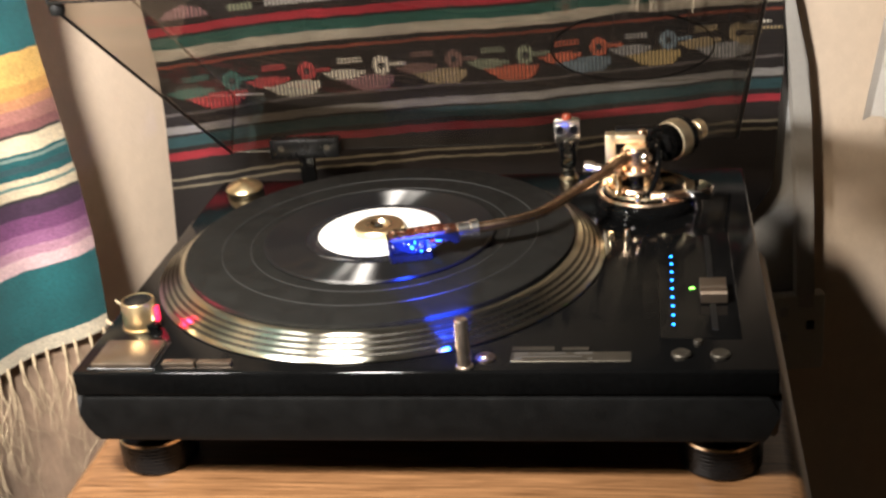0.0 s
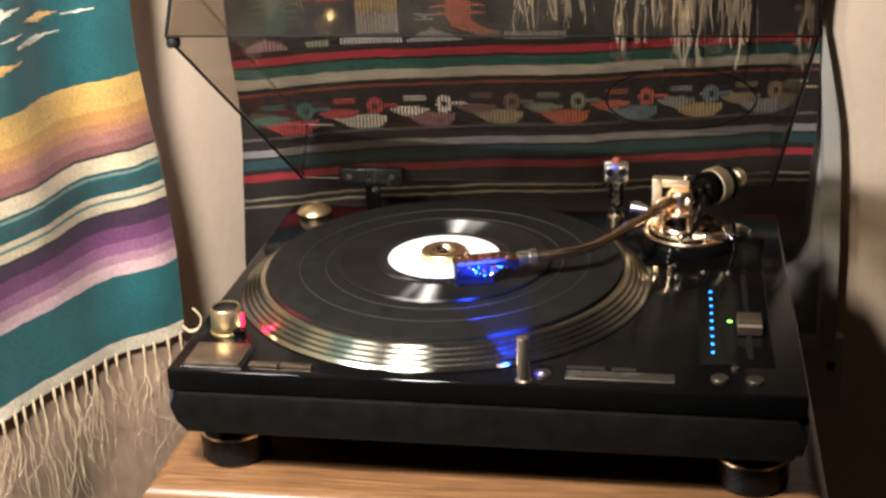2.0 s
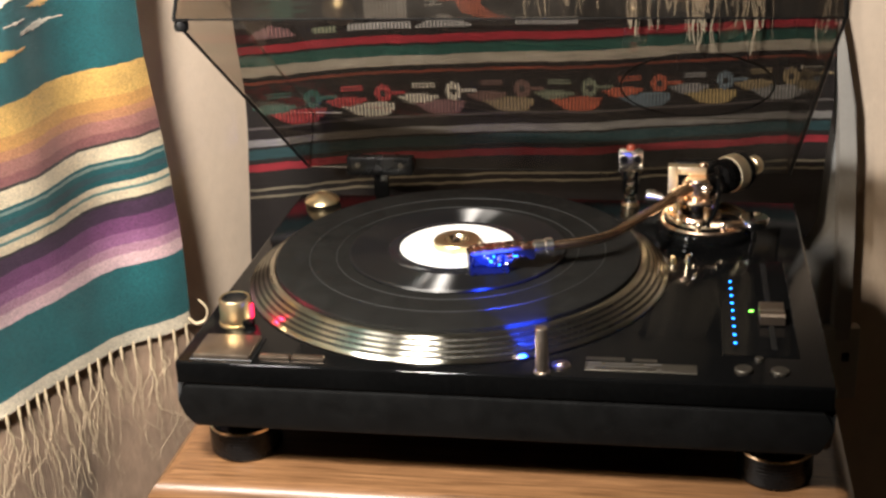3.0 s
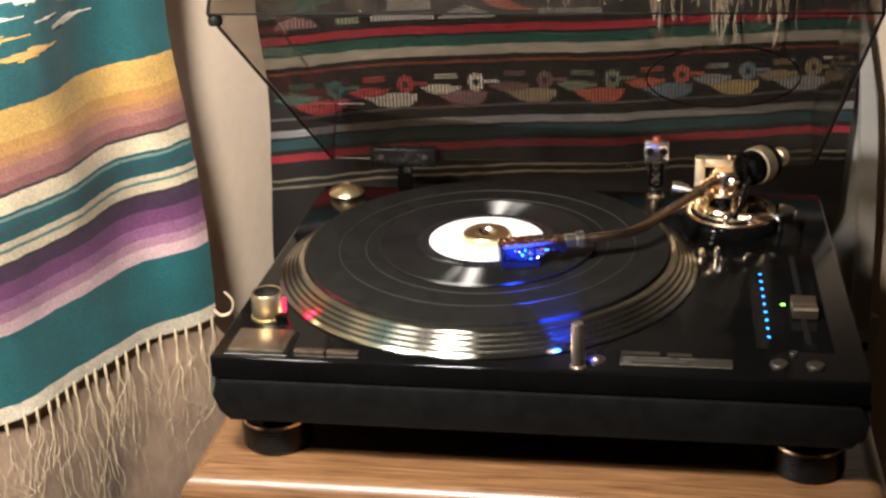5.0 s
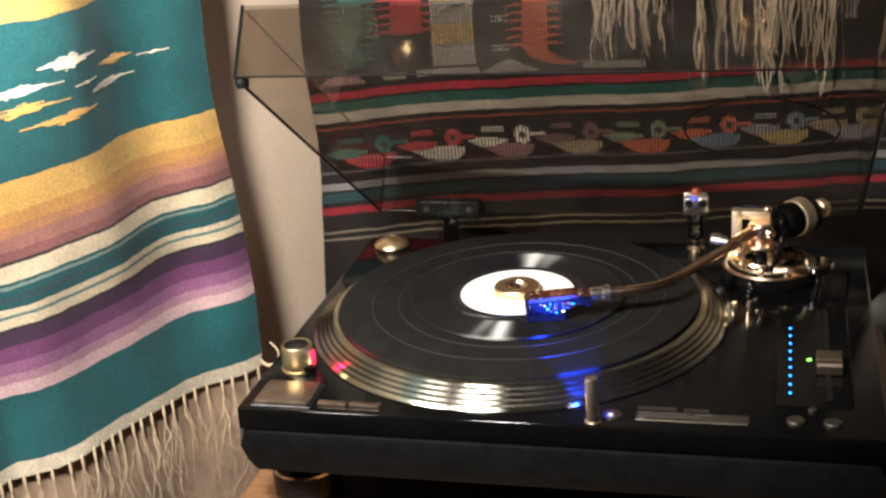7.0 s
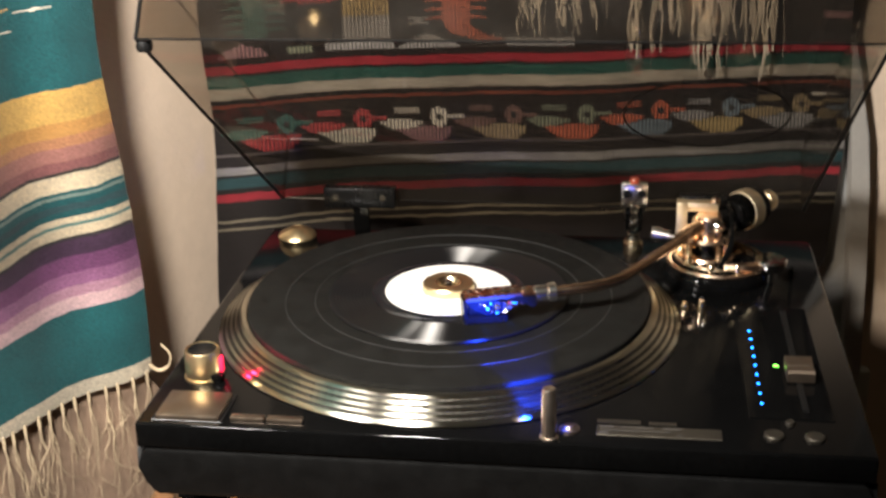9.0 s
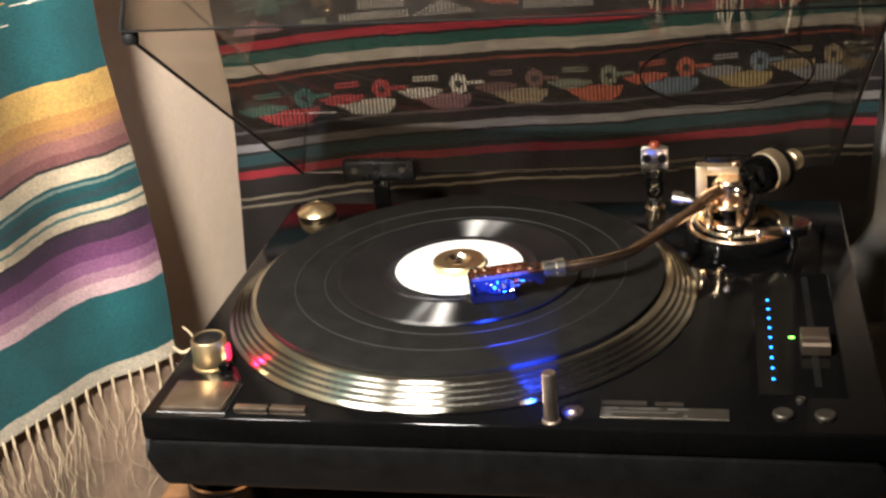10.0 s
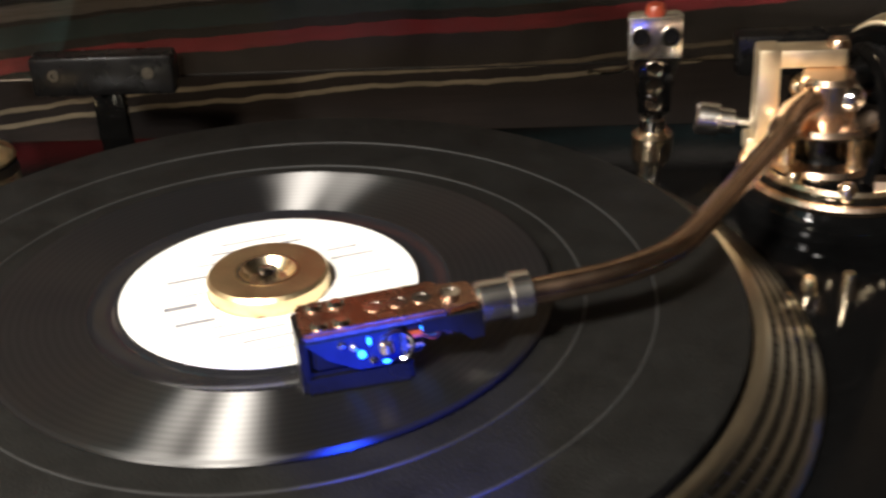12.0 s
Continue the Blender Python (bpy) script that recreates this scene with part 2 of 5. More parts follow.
FELTLINE = mat("mat_line", (0.016, 0.016, 0.015), 0.5, vary=0.3, scale=60)
GOLD = mat("gold_plate", (0.97, 0.79, 0.55), 0.20, 1.0, vary=0.08, scale=90, bump=0.03)
ROSE = mat("rose_gold", (0.97, 0.71, 0.51), 0.22, 1.0, vary=0.10, scale=90, bump=0.03)
BRUSHED = mat("brushed_gold", (0.31, 0.240, 0.180), 0.38, 1.0, vary=0.12, scale=150, bump=0.06, bump_scale=900)
POSTMETAL = mat("pale_gold_post", (0.78, 0.66, 0.55), 0.30, 1.0, vary=0.08, scale=120, bump=0.04)
ROSEDARK = mat("bronzed_rose_gold", (0.52, 0.30, 0.20), 0.26, 1.0, vary=0.22, scale=160, bump=0.06)
ROSEARM = mat("brown_rose_gold", (0.70, 0.48, 0.33), 0.22, 1.0, vary=0.12, scale=120, bump=0.03)
YOKEGOLD = mat("satin_gold", (1.0, 0.85, 0.60), 0.42, 1.0, vary=0.08, scale=120, bump=0.05)
BRASS = mat("brass", (0.80, 0.63, 0.36), 0.33, 1.0, vary=0.10, scale=120, bump=0.05)
CHROME = mat("chrome", (0.82, 0.79, 0.74), 0.10, 1.0, vary=0.05, scale=90)
SATIN = mat("satin_chrome", (0.90, 0.87, 0.81), 0.22, 1.0, vary=0.06, scale=90)
RIM = turned_metal("platter_rim_metal", (0.80, 0.76, 0.62), (0.014, 0.013, 0.010))
RIMDARK = mat("platter_rim_groove", (0.012, 0.0115, 0.010), 0.4, 0.6, vary=0.2, scale=80)
DOT = mat("strobe_dot_metal", (0.13, 0.12, 0.10), 0.3, 1.0, vary=0.1, scale=90)
VINYL = vinyl("record_vinyl")
DEADWAX = mat("record_run_out", (0.008, 0.008, 0.009), 0.12, vary=0.2, scale=60)
PAPER = mat("label_paper", (0.66, 0.645, 0.60), 0.6, vary=0.04, scale=120, bump=0.05)
INK = mat("label_ink", (0.14, 0.14, 0.15), 0.6, vary=0.2, scale=200)
ACRYLIC = acrylic("smoked_acrylic")
SMOKE = mat("acrylic_edge", (0.006, 0.0055, 0.005), 0.35, vary=0.2, scale=60, spec=0.1)
# pale colour in place of the lamp's reflection along the acrylic edge
EDGEGLINT = mat("acrylic_edge_glint", (0.55, 0.53, 0.50), 0.25, vary=0.2, scale=60)
YARN = mat("cream_yarn", (0.46, 0.36, 0.23), 0.9, vary=0.2, scale=90, bump=0.4, bump_scale=1500)
GREYYARN = mat("grey_yarn", (0.42, 0.37, 0.29), 0.9, vary=0.2, scale=90, bump=0.4, bump_scale=1500)
BOARD = mat("white_board", (0.33, 0.31, 0.28), 0.6, vary=0.06, scale=25, bump=0.08)
BOARDGREY = mat("grey_board", (0.32, 0.32, 0.31), 0.6, vary=0.08, scale=25, bump=0.08)
PLATE = mat("ivory_plastic", (0.42, 0.40, 0.34), 0.4, vary=0.05, scale=60)
WHITECLOTH = mat("white_cotton", (0.82, 0.80, 0.76), 0.85, vary=0.05, scale=40, bump=0.3, bump_scale=700)
BLUELED = mat("blue_led", (0.02, 0.10, 0.5), 0.3, emit=(0.01, 0.20, 1.0), power=9, vary=0.05)
GREENLED = mat("green_led", (0.05, 0.4, 0.05), 0.3, emit=(0.22, 1.0, 0.08), power=7, vary=0.05)
REDLED = mat("red_strobe", (0.5, 0.02, 0.05), 0.3, emit=(1.0, 0.012, 0.07), power=2.2, vary=0.05)
# self-lit blue, stands in for stylus light glinting on small cartridge parts
BLUEGLINT = mat("blue_glint", (0.02, 0.05, 0.6), 0.15, emit=(0.02, 0.22, 1.0), power=8, vary=0.05)
TARGETLENS = mat("target_lens_glow", (0.02, 0.05, 0.6), 0.15, emit=(0.01, 0.06, 1.0), power=900, vary=0.05)
CARTRIDGE = mat("blue_cartridge_plastic", (0.005, 0.010, 0.055), 0.16, vary=0.2, scale=200)
LABELPLATE = mat("name_plate_metal", (0.062, 0.054, 0.042), 0.38, 0.8, vary=0.15, scale=120)
PLATEINK = mat("name_plate_ink", (0.04, 0.036, 0.03), 0.5, vary=0.1, scale=120)
REDPLASTIC = mat("red_plastic", (0.22, 0.04, 0.02), 0.3, vary=0.15, scale=90)

# ---- building helpers ----
D, T = 0.858, 0.765
ORIGIN = {}


def thing(name, at, label, category, group="", kind=""):
    ob = new(name)
    ob.empty_display_size = 0.02
    ob.location = at
    ORIGIN[ob.name] = Vector(at)
    return tagged(ob, label, category, group, kind)


def finish(bm, smooth=True, angle=35):
    bmesh.ops.recalc_face_normals(bm, faces=bm.faces)
    if smooth:
        for f in bm.faces:
            f.smooth = True
        for e in bm.edges:
            if len(e.link_faces) == 2 and e.calc_face_angle(0) > radians(angle):
                e.smooth = False


def part(name, bm, material, parent=None, label="", at=None, smooth=True):
    """One mesh object. The bmesh is in world metres, unless at gives the place of its own origin."""
    finish(bm, smooth)
    me = bpy.data.meshes.new(name)
    base = ORIGIN.get(parent.name, Vector()) if parent else Vector()
    if at is None:
        bmesh.ops.translate(bm, vec=-base, verts=bm.verts)
    bm.to_mesh(me)
    bm.free()
    me.materials.append(material)
    ob = new(name, me)
    ORIGIN[ob.name] = base
    if at is not None:
        ob.location = Vector(at) - base
        ORIGIN[ob.name] = Vector(at)
    if parent:
        ob.parent = parent
    return tagged(ob, label)


def again(ob, at, turn=0.0):
    """A further object on the mesh of a part, at another place."""
    o = ob.copy()
    scene.collection.objects.link(o)
    o.location = Vector(at) - ORIGIN[ob.parent.name]
    o.rotation_euler = (0, 0, turn)
    ORIGIN[o.name] = Vector(at)
    return o


def box(bm, x0, x1, y0, y1, z0, z1, bevel=0.0, seg=2):
    v = bmesh.ops.create_cube(bm, size=1.0, matrix=Matrix.LocRotScale(((x0 + x1) / 2, (y0 + y1) / 2, (z0 + z1) / 2), None, (x1 - x0, y1 - y0, z1 - z0)))["verts"]
    if bevel:
        bmesh.ops.bevel(bm, geom=list({e for a in v for e in a.link_edges}), offset=bevel, segments=seg, profile=0.5, affect="EDGES")
    return v


def lathe(bm, profile, n=48, m=Matrix(), closed=False):
    """Turns (radius, height) pairs round the z axis of m."""
    rings = []
    for r, z in profile:
        if r < 1e-6:
            rings.append([bm.verts.new(m @ Vector((0, 0, z)))])
        else:
            rings.append([bm.verts.new(m @ Vector((r * math.cos(a), r * math.sin(a), z))) for a in (2 * math.pi * k / n for k in range(n))])
    for a, b in zip(rings, rings[1:] + (rings[:1] if closed else [])):
        for k in range(n):
            j = (k + 1) % n
            q = [a[k % len(a)], a[j % len(a)], b[j % len(b)], b[k % len(b)]]
            q = list(dict.fromkeys(q))
            if len(q) > 2:
                bm.faces.new(q)


def sweep(bm, points, radii, n=10, cap=True):
    """A round bar along points; radii one number or one a point."""
    pts = [Vector(p) for p in points]
    if not isinstance(radii, (list, tuple)):
        radii = [radii] * len(pts)
    rings, side = [], None
    for i, p in enumerate(pts):
        d = (pts[min(i + 1, len(pts) - 1)] - pts[max(i - 1, 0)]).normalized()
        if side is None:
            side = d.orthogonal().normalized()
        side = (side - d * side.dot(d)).normalized()
        up = d.cross(side)
        rings.append([bm.verts.new(p + radii[i] * (math.cos(a) * side + math.sin(a) * up)) for a in (2 * math.pi * k / n for k in range(n))])
    for a, b in zip(rings, rings[1:]):
        for k in range(n):
            bm.faces.new((a[k], a[(k + 1) % n], b[(k + 1) % n], b[k]))
    if cap:
        bm.faces.new(rings[0][::-1])
        bm.faces.new(rings[-1])


def smooth_line(points, steps=8):
    """A rounded line through points."""
    p = [Vector(points[0])] + [Vector(q) for q in points] + [Vector(points[-1])]
    out = []
    for a, b, c, d in zip(p, p[1:], p[2:], p[3:]):
        for k in range(steps):
            t = k / steps
            out.append(0.5 * ((2 * b) + (c - a) * t + (2 * a - 5 * b + 4 * c - d) * t * t + (3 * b - a - 3 * c + d) * t**3))
    return out + [p[-1]]


def prism(bm, outline, z0, z1):
    lo, hi = [bm.verts.new((x, y, z0)) for x, y in outline], [bm.verts.new((x, y, z1)) for x, y in outline]
    bm.faces.new(lo[::-1])
    bm.faces.new(hi)
    for k in range(len(lo)):
        j = (k + 1) % len(lo)
        bm.faces.new((lo[k], lo[j], hi[j], hi[k]))


def axis(at, towards):
    """A matrix at a place whose z axis points along a direction."""
    return Matrix.Translation(at) @ Vector(towards).to_track_quat("Z", "Y").to_matrix().to_4x4()


B = bmesh.new

# ---- the room ----
CORNERS = [(-0.250, 0.262), (3.20, 0.8485), (3.20, -4.2), (-1.812, -4.2)]
for name, (p, q) in zip(("wall_back", "wall_right", "wall_front", "wall_left"), zip(CORNERS, CORNERS[1:] + CORNERS[:1])):
    bm = B()
    out = Vector((q[1] - p[1], -(q[0] - p[0]))).normalized() * -0.1
    prism(bm, [p, q, (q[0] + out.x, q[1] + out.y), (p[0] + out.x, p[1] + out.y)], 0, 2.6)
    tagged(part(name, bm, PLASTER, smooth=False), "plain beige plastered wall in warm lamp light", "wall", kind="structure")
bm = B()
prism(bm, [(-2.0, 1.0), (3.35, 1.0), (3.35, -4.35), (-2.0, -4.35)], -0.1, 0)
tagged(part("floor", bm, CARPET, smooth=False), "brown carpeted floor of the room", "floor", kind="structure")
bm = B()
prism(bm, [(-2.0, 1.0), (3.35, 1.0), (3.35, -4.35), (-2.0, -4.35)], 2.6, 2.7)
tagged(part("ceiling", bm, CEILING, smooth=False), "plain off-white painted ceiling", "ceiling", kind="structure")

# ---- nightstand ----
stand = thing("nightstand", (0.05, 0.02, 0), "oak nightstand with a rounded moulded top edge", "nightstand")
bm = B()
prof = [(0.000, 0.000), (0.006, -0.001), (0.012, -0.005), (0.016, -0.011), (0.017, -0.017), (0.014, -0.022), (0.008, -0.026), (0.004, -0.032)]
rings = []
for o, z in prof:
    x0, x1, y0, y1 = -0.189 - o, 0.286 + o, -0.178 - o, 0.215
    rings.append([bm.verts.new((x, y, T + z)) for x, y in ((x0, y0), (x1, y0), (x1, y1), (x0, y1))])
for a, b in zip(rings, rings[1:]):
    for k in range(4):
        bm.faces.new((a[k], a[(k + 1) % 4], b[(k + 1) % 4], b[k]))
bm.faces.new(rings[0])
bm.faces.new(rings[-1][::-1])
part("tabletop", bm, OAK, stand, "oak top with rounded edge")
bm = B()
box(bm, -0.176, 0.273, -0.168, 0.205, 0.04, T - 0.034, 0.004)
part("body", bm, DARKWOOD, stand)
bm = B()
box(bm, -0.160, 0.257, -0.180, -0.170, 0.56, T - 0.05, 0.004)
part("drawer", bm, OAK, stand)
bm = B()
box(bm, -0.170, 0.267, -0.160, 0.200, 0.0, 0.04, 0.003)
part("base", bm, DARKWOOD, stand)

# ---- turntable ----
tt = thing("turntable", (0.05, 0.0, T), "glossy black turntable with gold fittings on an oak nightstand", "turntable")
bm = B()
box(bm, -0.178, 0.279, -0.1775, 0.174, D - 0.018, D, 0.0022, 3)
part("deck", bm, LACQUER, tt, "glossy black lacquered deck")
bm = B()
lo = [(-0.168, -0.166), (0.269, -0.166), (0.269, 0.164), (-0.168, 0.164)]
rings = []
for o, z in ((0.003, -0.0550), (0.0072, -0.0535), (0.0094, -0.0495), (0.0108, -0.032), (0.0118, -0.0205), (0.0108, -0.0188), (0.0085, -0.0180)):
    rings.append([bm.verts.new((x + (o if x > 0.05 else -o), y + (o if y > 0 else -o), D + z)) for x, y in lo])
for a, b in zip(rings, rings[1:]):
    for k in range(4):
        bm.faces.new((a[k], a[(k + 1) % 4], b[(k + 1) % 4], b[k]))
bm.faces.new(rings[0][::-1])
bm.faces.new(rings[-1])
bmesh.ops.bevel(bm, geom=[e for e in bm.edges if abs(e.verts[0].co.z - e.verts[1].co.z) > 1e-4], offset=0.006, segments=3, affect="EDGES")
part("plinth", bm, RUBBER, tt, "matt black rubber plinth")

for k, (x, y) in enumerate(((-0.146, -0.133), (0.246, -0.133), (-0.146, 0.14), (0.246, 0.14))):
    bm = B()
    prof = [(0, T - D), (0.0250, T - D), (0.0266, T - D + 0.0015)]
    for i in range(7):
        z = T - D + 0.003 + i * 0.0028
        prof += [(0.0272, z), (0.0269, z + 0.0009), (0.0269, z + 0.0016), (0.0272, z + 0.0024)]
    prof += [(0.0272, T - D + 0.0225), (0.0266, T - D + 0.0240), (0.0225, -0.064), (0.0215, -0.0560), (0, -0.0560)]
    lathe(bm, prof, 48, Matrix.Translation((x, y, D)))
    foot = part("foot", bm, BLACK, tt)
    bm = B()
    lathe(bm, [(0.0262, T - D + 0.0228), (0.0276, T - D + 0.0231), (0.0276, T - D + 0.0252), (0.0262, T - D + 0.0256)], 48, Matrix.Translation((x, y, D)), True)
    part("foot_ring", bm, GOLD, foot, "gold trim ring")

# platter
bm = B()
N = 96
lip = [(0.0, 0.012), (0.1470, 0.012), (0.1474, 0.0146), (0.1502, 0.0146), (0.1512, 0.0140)]
a, b = Vector((0.1512, 0.0140)), Vector((0.1678, 0.0022))
nrm = Vector((b.y - a.y, a.x - b.x)).normalized() * -1
if nrm.y < 0:
    nrm = -nrm
ROWS = (0.14, 0.36, 0.58, 0.80)
for f in ROWS:
    p, q = a.lerp(b, f - 0.060), a.lerp(b, f + 0.060)
    for r in (p, p - nrm * 0.0007, q - nrm * 0.0007, q):
        lip.append((r.x, r.y))
lip += [(b.x, b.y), (0.1682, 0.0012), (0.1676, 0.0004), (0.0, 0.0004)]
lathe(bm, lip, N)
platter = part("platter", bm, RIM, tt, "pale gold platter with a dotted strobe rim", at=(0, 0, D))
for f in ROWS:
    bm = B()
    p, q = a.lerp(b, f - 0.058) - nrm * 0.00055, a.lerp(b, f + 0.058) - nrm * 0.00055
    lathe(bm, [(p.x, p.y), (q.x, q.y)], N, Matrix.Translation((0, 0, D)))
    part("groove", bm, RIMDARK, platter)
bm = B()
for f, count in zip(ROWS, (180, 184, 188, 192)):
    c = a.lerp(b, f)
    slope = (b - a).normalized()
    for k in range(count):
        w = 2 * math.pi * k / count
        rad, tan = Vector((math.cos(w), math.sin(w), 0)), Vector((-math.sin(w), math.cos(w), 0))
        down = rad * slope.x + Vector((0, 0, slope.y))
        up = rad * nrm.x + Vector((0, 0, nrm.y))
        o = rad * c.x + Vector((0, 0, c.y + D))
        low = [bm.verts.new(o + tan * s * 0.0026 + down * t * 0.0007 - up * 0.0006) for s, t in ((-1, -1), (1, -1), (1, 1), (-1, 1))]
        top = [bm.verts.new(o + tan * s * 0.0024 + down * t * 0.0006 + up * 0.0001) for s, t in ((-1, -1), (1, -1), (1, 1), (-1, 1))]
        bm.faces.new(top)
        for i in range(4):
            bm.faces.new((low[i], low[(i + 1) % 4], top[(i + 1) % 4], top[i]))
tagged(part("strobe_dots", bm, DOT, platter, smooth=False), kind="stuff")
bm = B()
lathe(bm, [(0.0035, 0.012), (0.0035, 0.0275), (0.0030, 0.0285), (0.0015, 0.0292), (0, 0.0294)], 20, Matrix.Translation((0, 0, D)))
part("spindle", bm, CHROME, platter, "chrome spindle")

# start button, speed buttons
bm = B()
box(bm, -0.1655, -0.124, -0.1725, -0.1385, D - 0.001, D + 0.0042, 0.0012)
part("start_button", bm, BRUSHED, tt, "brushed gold square button")
bm = B()
box(bm, -0.168, -0.1215, -0.1735, -0.136, D, D + 0.0010, 0.0004, 1)
part("button_well", bm, BLACK, tt)
for x0, x1 in ((-0.1175, -0.0955), (-0.0940, -0.0705)):
    bm = B()
    box(bm, x0, x1, -0.1692, -0.1632, D - 0.001, D + 0.0026, 0.0008)
    part("speed_button", bm, BRUSHED, tt, "brushed gold narrow button")

# power knob and strobe lamp
bm = B()
K = Matrix.Translation((-0.1525, -0.110, D))
lathe(bm, [(0.0132, 0), (0.0132, 0.0015), (0.0122, 0.002), (0.0120, 0.0195), (0.0112, 0.0208), (0.0103, 0.0206), (0.0085, 0.0190), (0, 0.0186)], 40, K)
knob = part("power_knob", bm, BRASS, tt, "polished gold round power knob")
bm = B()
lathe(bm, [(0.0098, 0.0204), (0.0083, 0.0196), (0, 0.0193)], 32, K)
part("knob_cap", bm, BLACK, knob)
bm = B()
box(bm, -0.1452, -0.1375, -0.1200, -0.1125, D, D + 0.0055, 0.0012)
part("strobe_pod", bm, LACQUER, knob, "small black strobe housing")
bm = B()
box(bm, -0.1412, -0.1390, -0.1125, -0.1065, D + 0.004, D + 0.0150, 0.0007)
part("strobe_window", bm, REDLED, knob, "glowing red strobe window")
lamp("strobe_lamp", "SPOT", look((-0.1372, -0.109, D + 0.013), (-0.10, -0.085, D + 0.007)), 0.19, (1.0, 0.01, 0.08), radius=0.002, cone=110)

# stylus target light
bm = B()
P = axis((0.0845, -0.1705, D), (0, 0, 1))
lathe(bm, [(0.0058, 0), (0.0058, 0.0010), (0.0046, 0.0016), (0.0045, 0.0325), (0.0040, 0.0336), (0.0030, 0.0340), (0, 0.0340)], 28, P)
post = part("target_light", bm, POSTMETAL, tt, "gold pop-up stylus light post")
bm = B()
lathe(bm, [(0.0001, 0), (0.0020, 0), (0.0020, 0.0012), (0.0001, 0.0012)], 16, axis((0.0828, -0.1660, D + 0.0192), (-0.35, 0.85, -0.45)))
part("target_lens", bm, TARGETLENS, post, "glowing blue lens")
lamp("target_lamp", "SPOT", look((0.0822, -0.1638, D + 0.0192), (0.050, -0.080, D + 0.0010)), 3.6, (0.01, 0.05, 1.0), radius=0.002, cone=52)
bm = B()
lathe(bm, [(0.0068, 0), (0.0066, 0.0012), (0.0045, 0.0018), (0.0032, 0.0032), (0, 0.0034)], 24, Matrix.Translation((0.0965, -0.160, D)))
part("target_button", bm, BRUSHED, tt, "small gold push button")

# pitch control
bm = B()
box(bm, 0.2065, 0.2590, -0.1360, 0.0340, D - 0.001, D + 0.0009, 0.0004, 1)
panel = part("pitch_panel", bm, LACQUER, tt, "black pitch control panel")
bm = B()
box(bm, 0.2405, 0.2445, -0.125, 0.028, D + 0.0005, D + 0.0014, 0.0002, 1)
part("fader_slot", bm, RUBBER, panel)
led = None
for k in range(9):
    y = -0.009 - k * 0.0135
    if led is None:
        bm = B()
        box(bm, -0.0009, 0.0009, -0.0008, 0.0008, 0, 0.0008, 0.0003, 1)
        led = part("pitch_led", bm, BLUELED, panel, "glowing blue indicator", at=(0.2160, y, D + 0.0008))
    else:
        again(led, (0.2160, y, D + 0.0008))
bm = B()
box(bm, 0.2278, 0.2312, -0.0637, -0.0622, D + 0.0008, D + 0.0018, 0.0004, 1)
part("quartz_led", bm, GREENLED, panel, "glowing green indicator")
bm = B()
vs = [(-0.0880, 0.0020), (-0.0880, 0.0085), (-0.0862, 0.0100), (-0.0770, 0.0082), (-0.0755, 0.0090), (-0.0740, 0.0082), (-0.0648, 0.0100), (-0.0632, 0.0085), (-0.0632, 0.0020)]
l, r = [bm.verts.new((0.2345, y, D + z)) for y, z in vs], [bm.verts.new((0.2520, y, D + z)) for y, z in vs]
bm.faces.new(l)
bm.faces.new(r[::-1])
for k in range(len(vs)):
    j = (k + 1) % len(vs)
    bm.faces.new((l[k], l[j], r[j], r[k]))
part("fader_knob", bm, BRUSHED, panel, "brushed champagne pitch slider")
for x, y, r in ((0.2200, -0.1575, 0.0062), (0.2440, -0.1580, 0.0062), (0.2310, -0.1415, 0.0030)):
    bm = B()
    lathe(bm, [(r, 0), (r, 0.0018), (r * 0.85, 0.0026), (r * 0.7, 0.0024), (0, 0.0022)], 24, Matrix.Translation((x, y, D)))
    part("deck_button", bm, LABELPLATE, tt, "small round gold button")

# maker's plate, its writing as plain bars
bm = B()
box(bm, 0.1130, 0.1890, -0.1655, -0.1530, D - 0.0005, D + 0.0008, 0.0003, 1)
name_plate = part("name_plate", bm, LABELPLATE, tt, "champagne name plate")
for x0, x1, y0, y1, m in ((0.1130, 0.1400, -0.1510, -0.1465, LABELPLATE), (0.1450, 0.1620, -0.1510, -0.1475, LABELPLATE),
                          (0.1150, 0.1240, -0.1565, -0.1545, PLATEINK), (0.1270, 0.1480, -0.1560, -0.1548, PLATEINK), (0.1530, 0.1650, -0.1562, -0.1546, PLATEINK),
                          (0.1150, 0.1580, -0.1600, -0.1590, PLATEINK), (0.1150, 0.1200, -0.1640, -0.1618, PLATEINK), (0.1620, 0.1650, -0.1640, -0.1618, PLATEINK)):
    bm = B()
    box(bm, x0, x1, y0, y1, D + 0.0002, D + 0.0011, 0, 1)
    part("writing_bar", bm, m, name_plate, smooth=False)

# tonearm
A0 = Vector((0.191, 0.104, D + 0.0395))
AIM = Vector((0.66, 0.75, 0.0)).normalized()
bm = B()
lathe(bm, [(0.041, 0), (0.041, 0.003), (0.0405, 0.0055), (0.039, 0.008), (0.037, 0.0115), (0.033, 0.013), (0, 0.013)], 48, Matrix.Translation((0.1985, 0.099, D)))
arm_base = part("tonearm_base", bm, LACQUER, tt, "round black tonearm base with gold trim")
for r, z, w, m in ((0.0385, 0.0118, 0.0030, ROSE), (0.0330, 0.0150, 0.0022, GOLD)):
    bm = B()
    lathe(bm, [(r - w, z - 0.002), (r, z - 0.002), (r + 0.0006, z), (r - 0.0006, z + 0.0014), (r - w, z + 0.0010)], 48, Matrix.Translation((0.1985, 0.099, D)), True)
    part("base_ring", bm, m, arm_base)
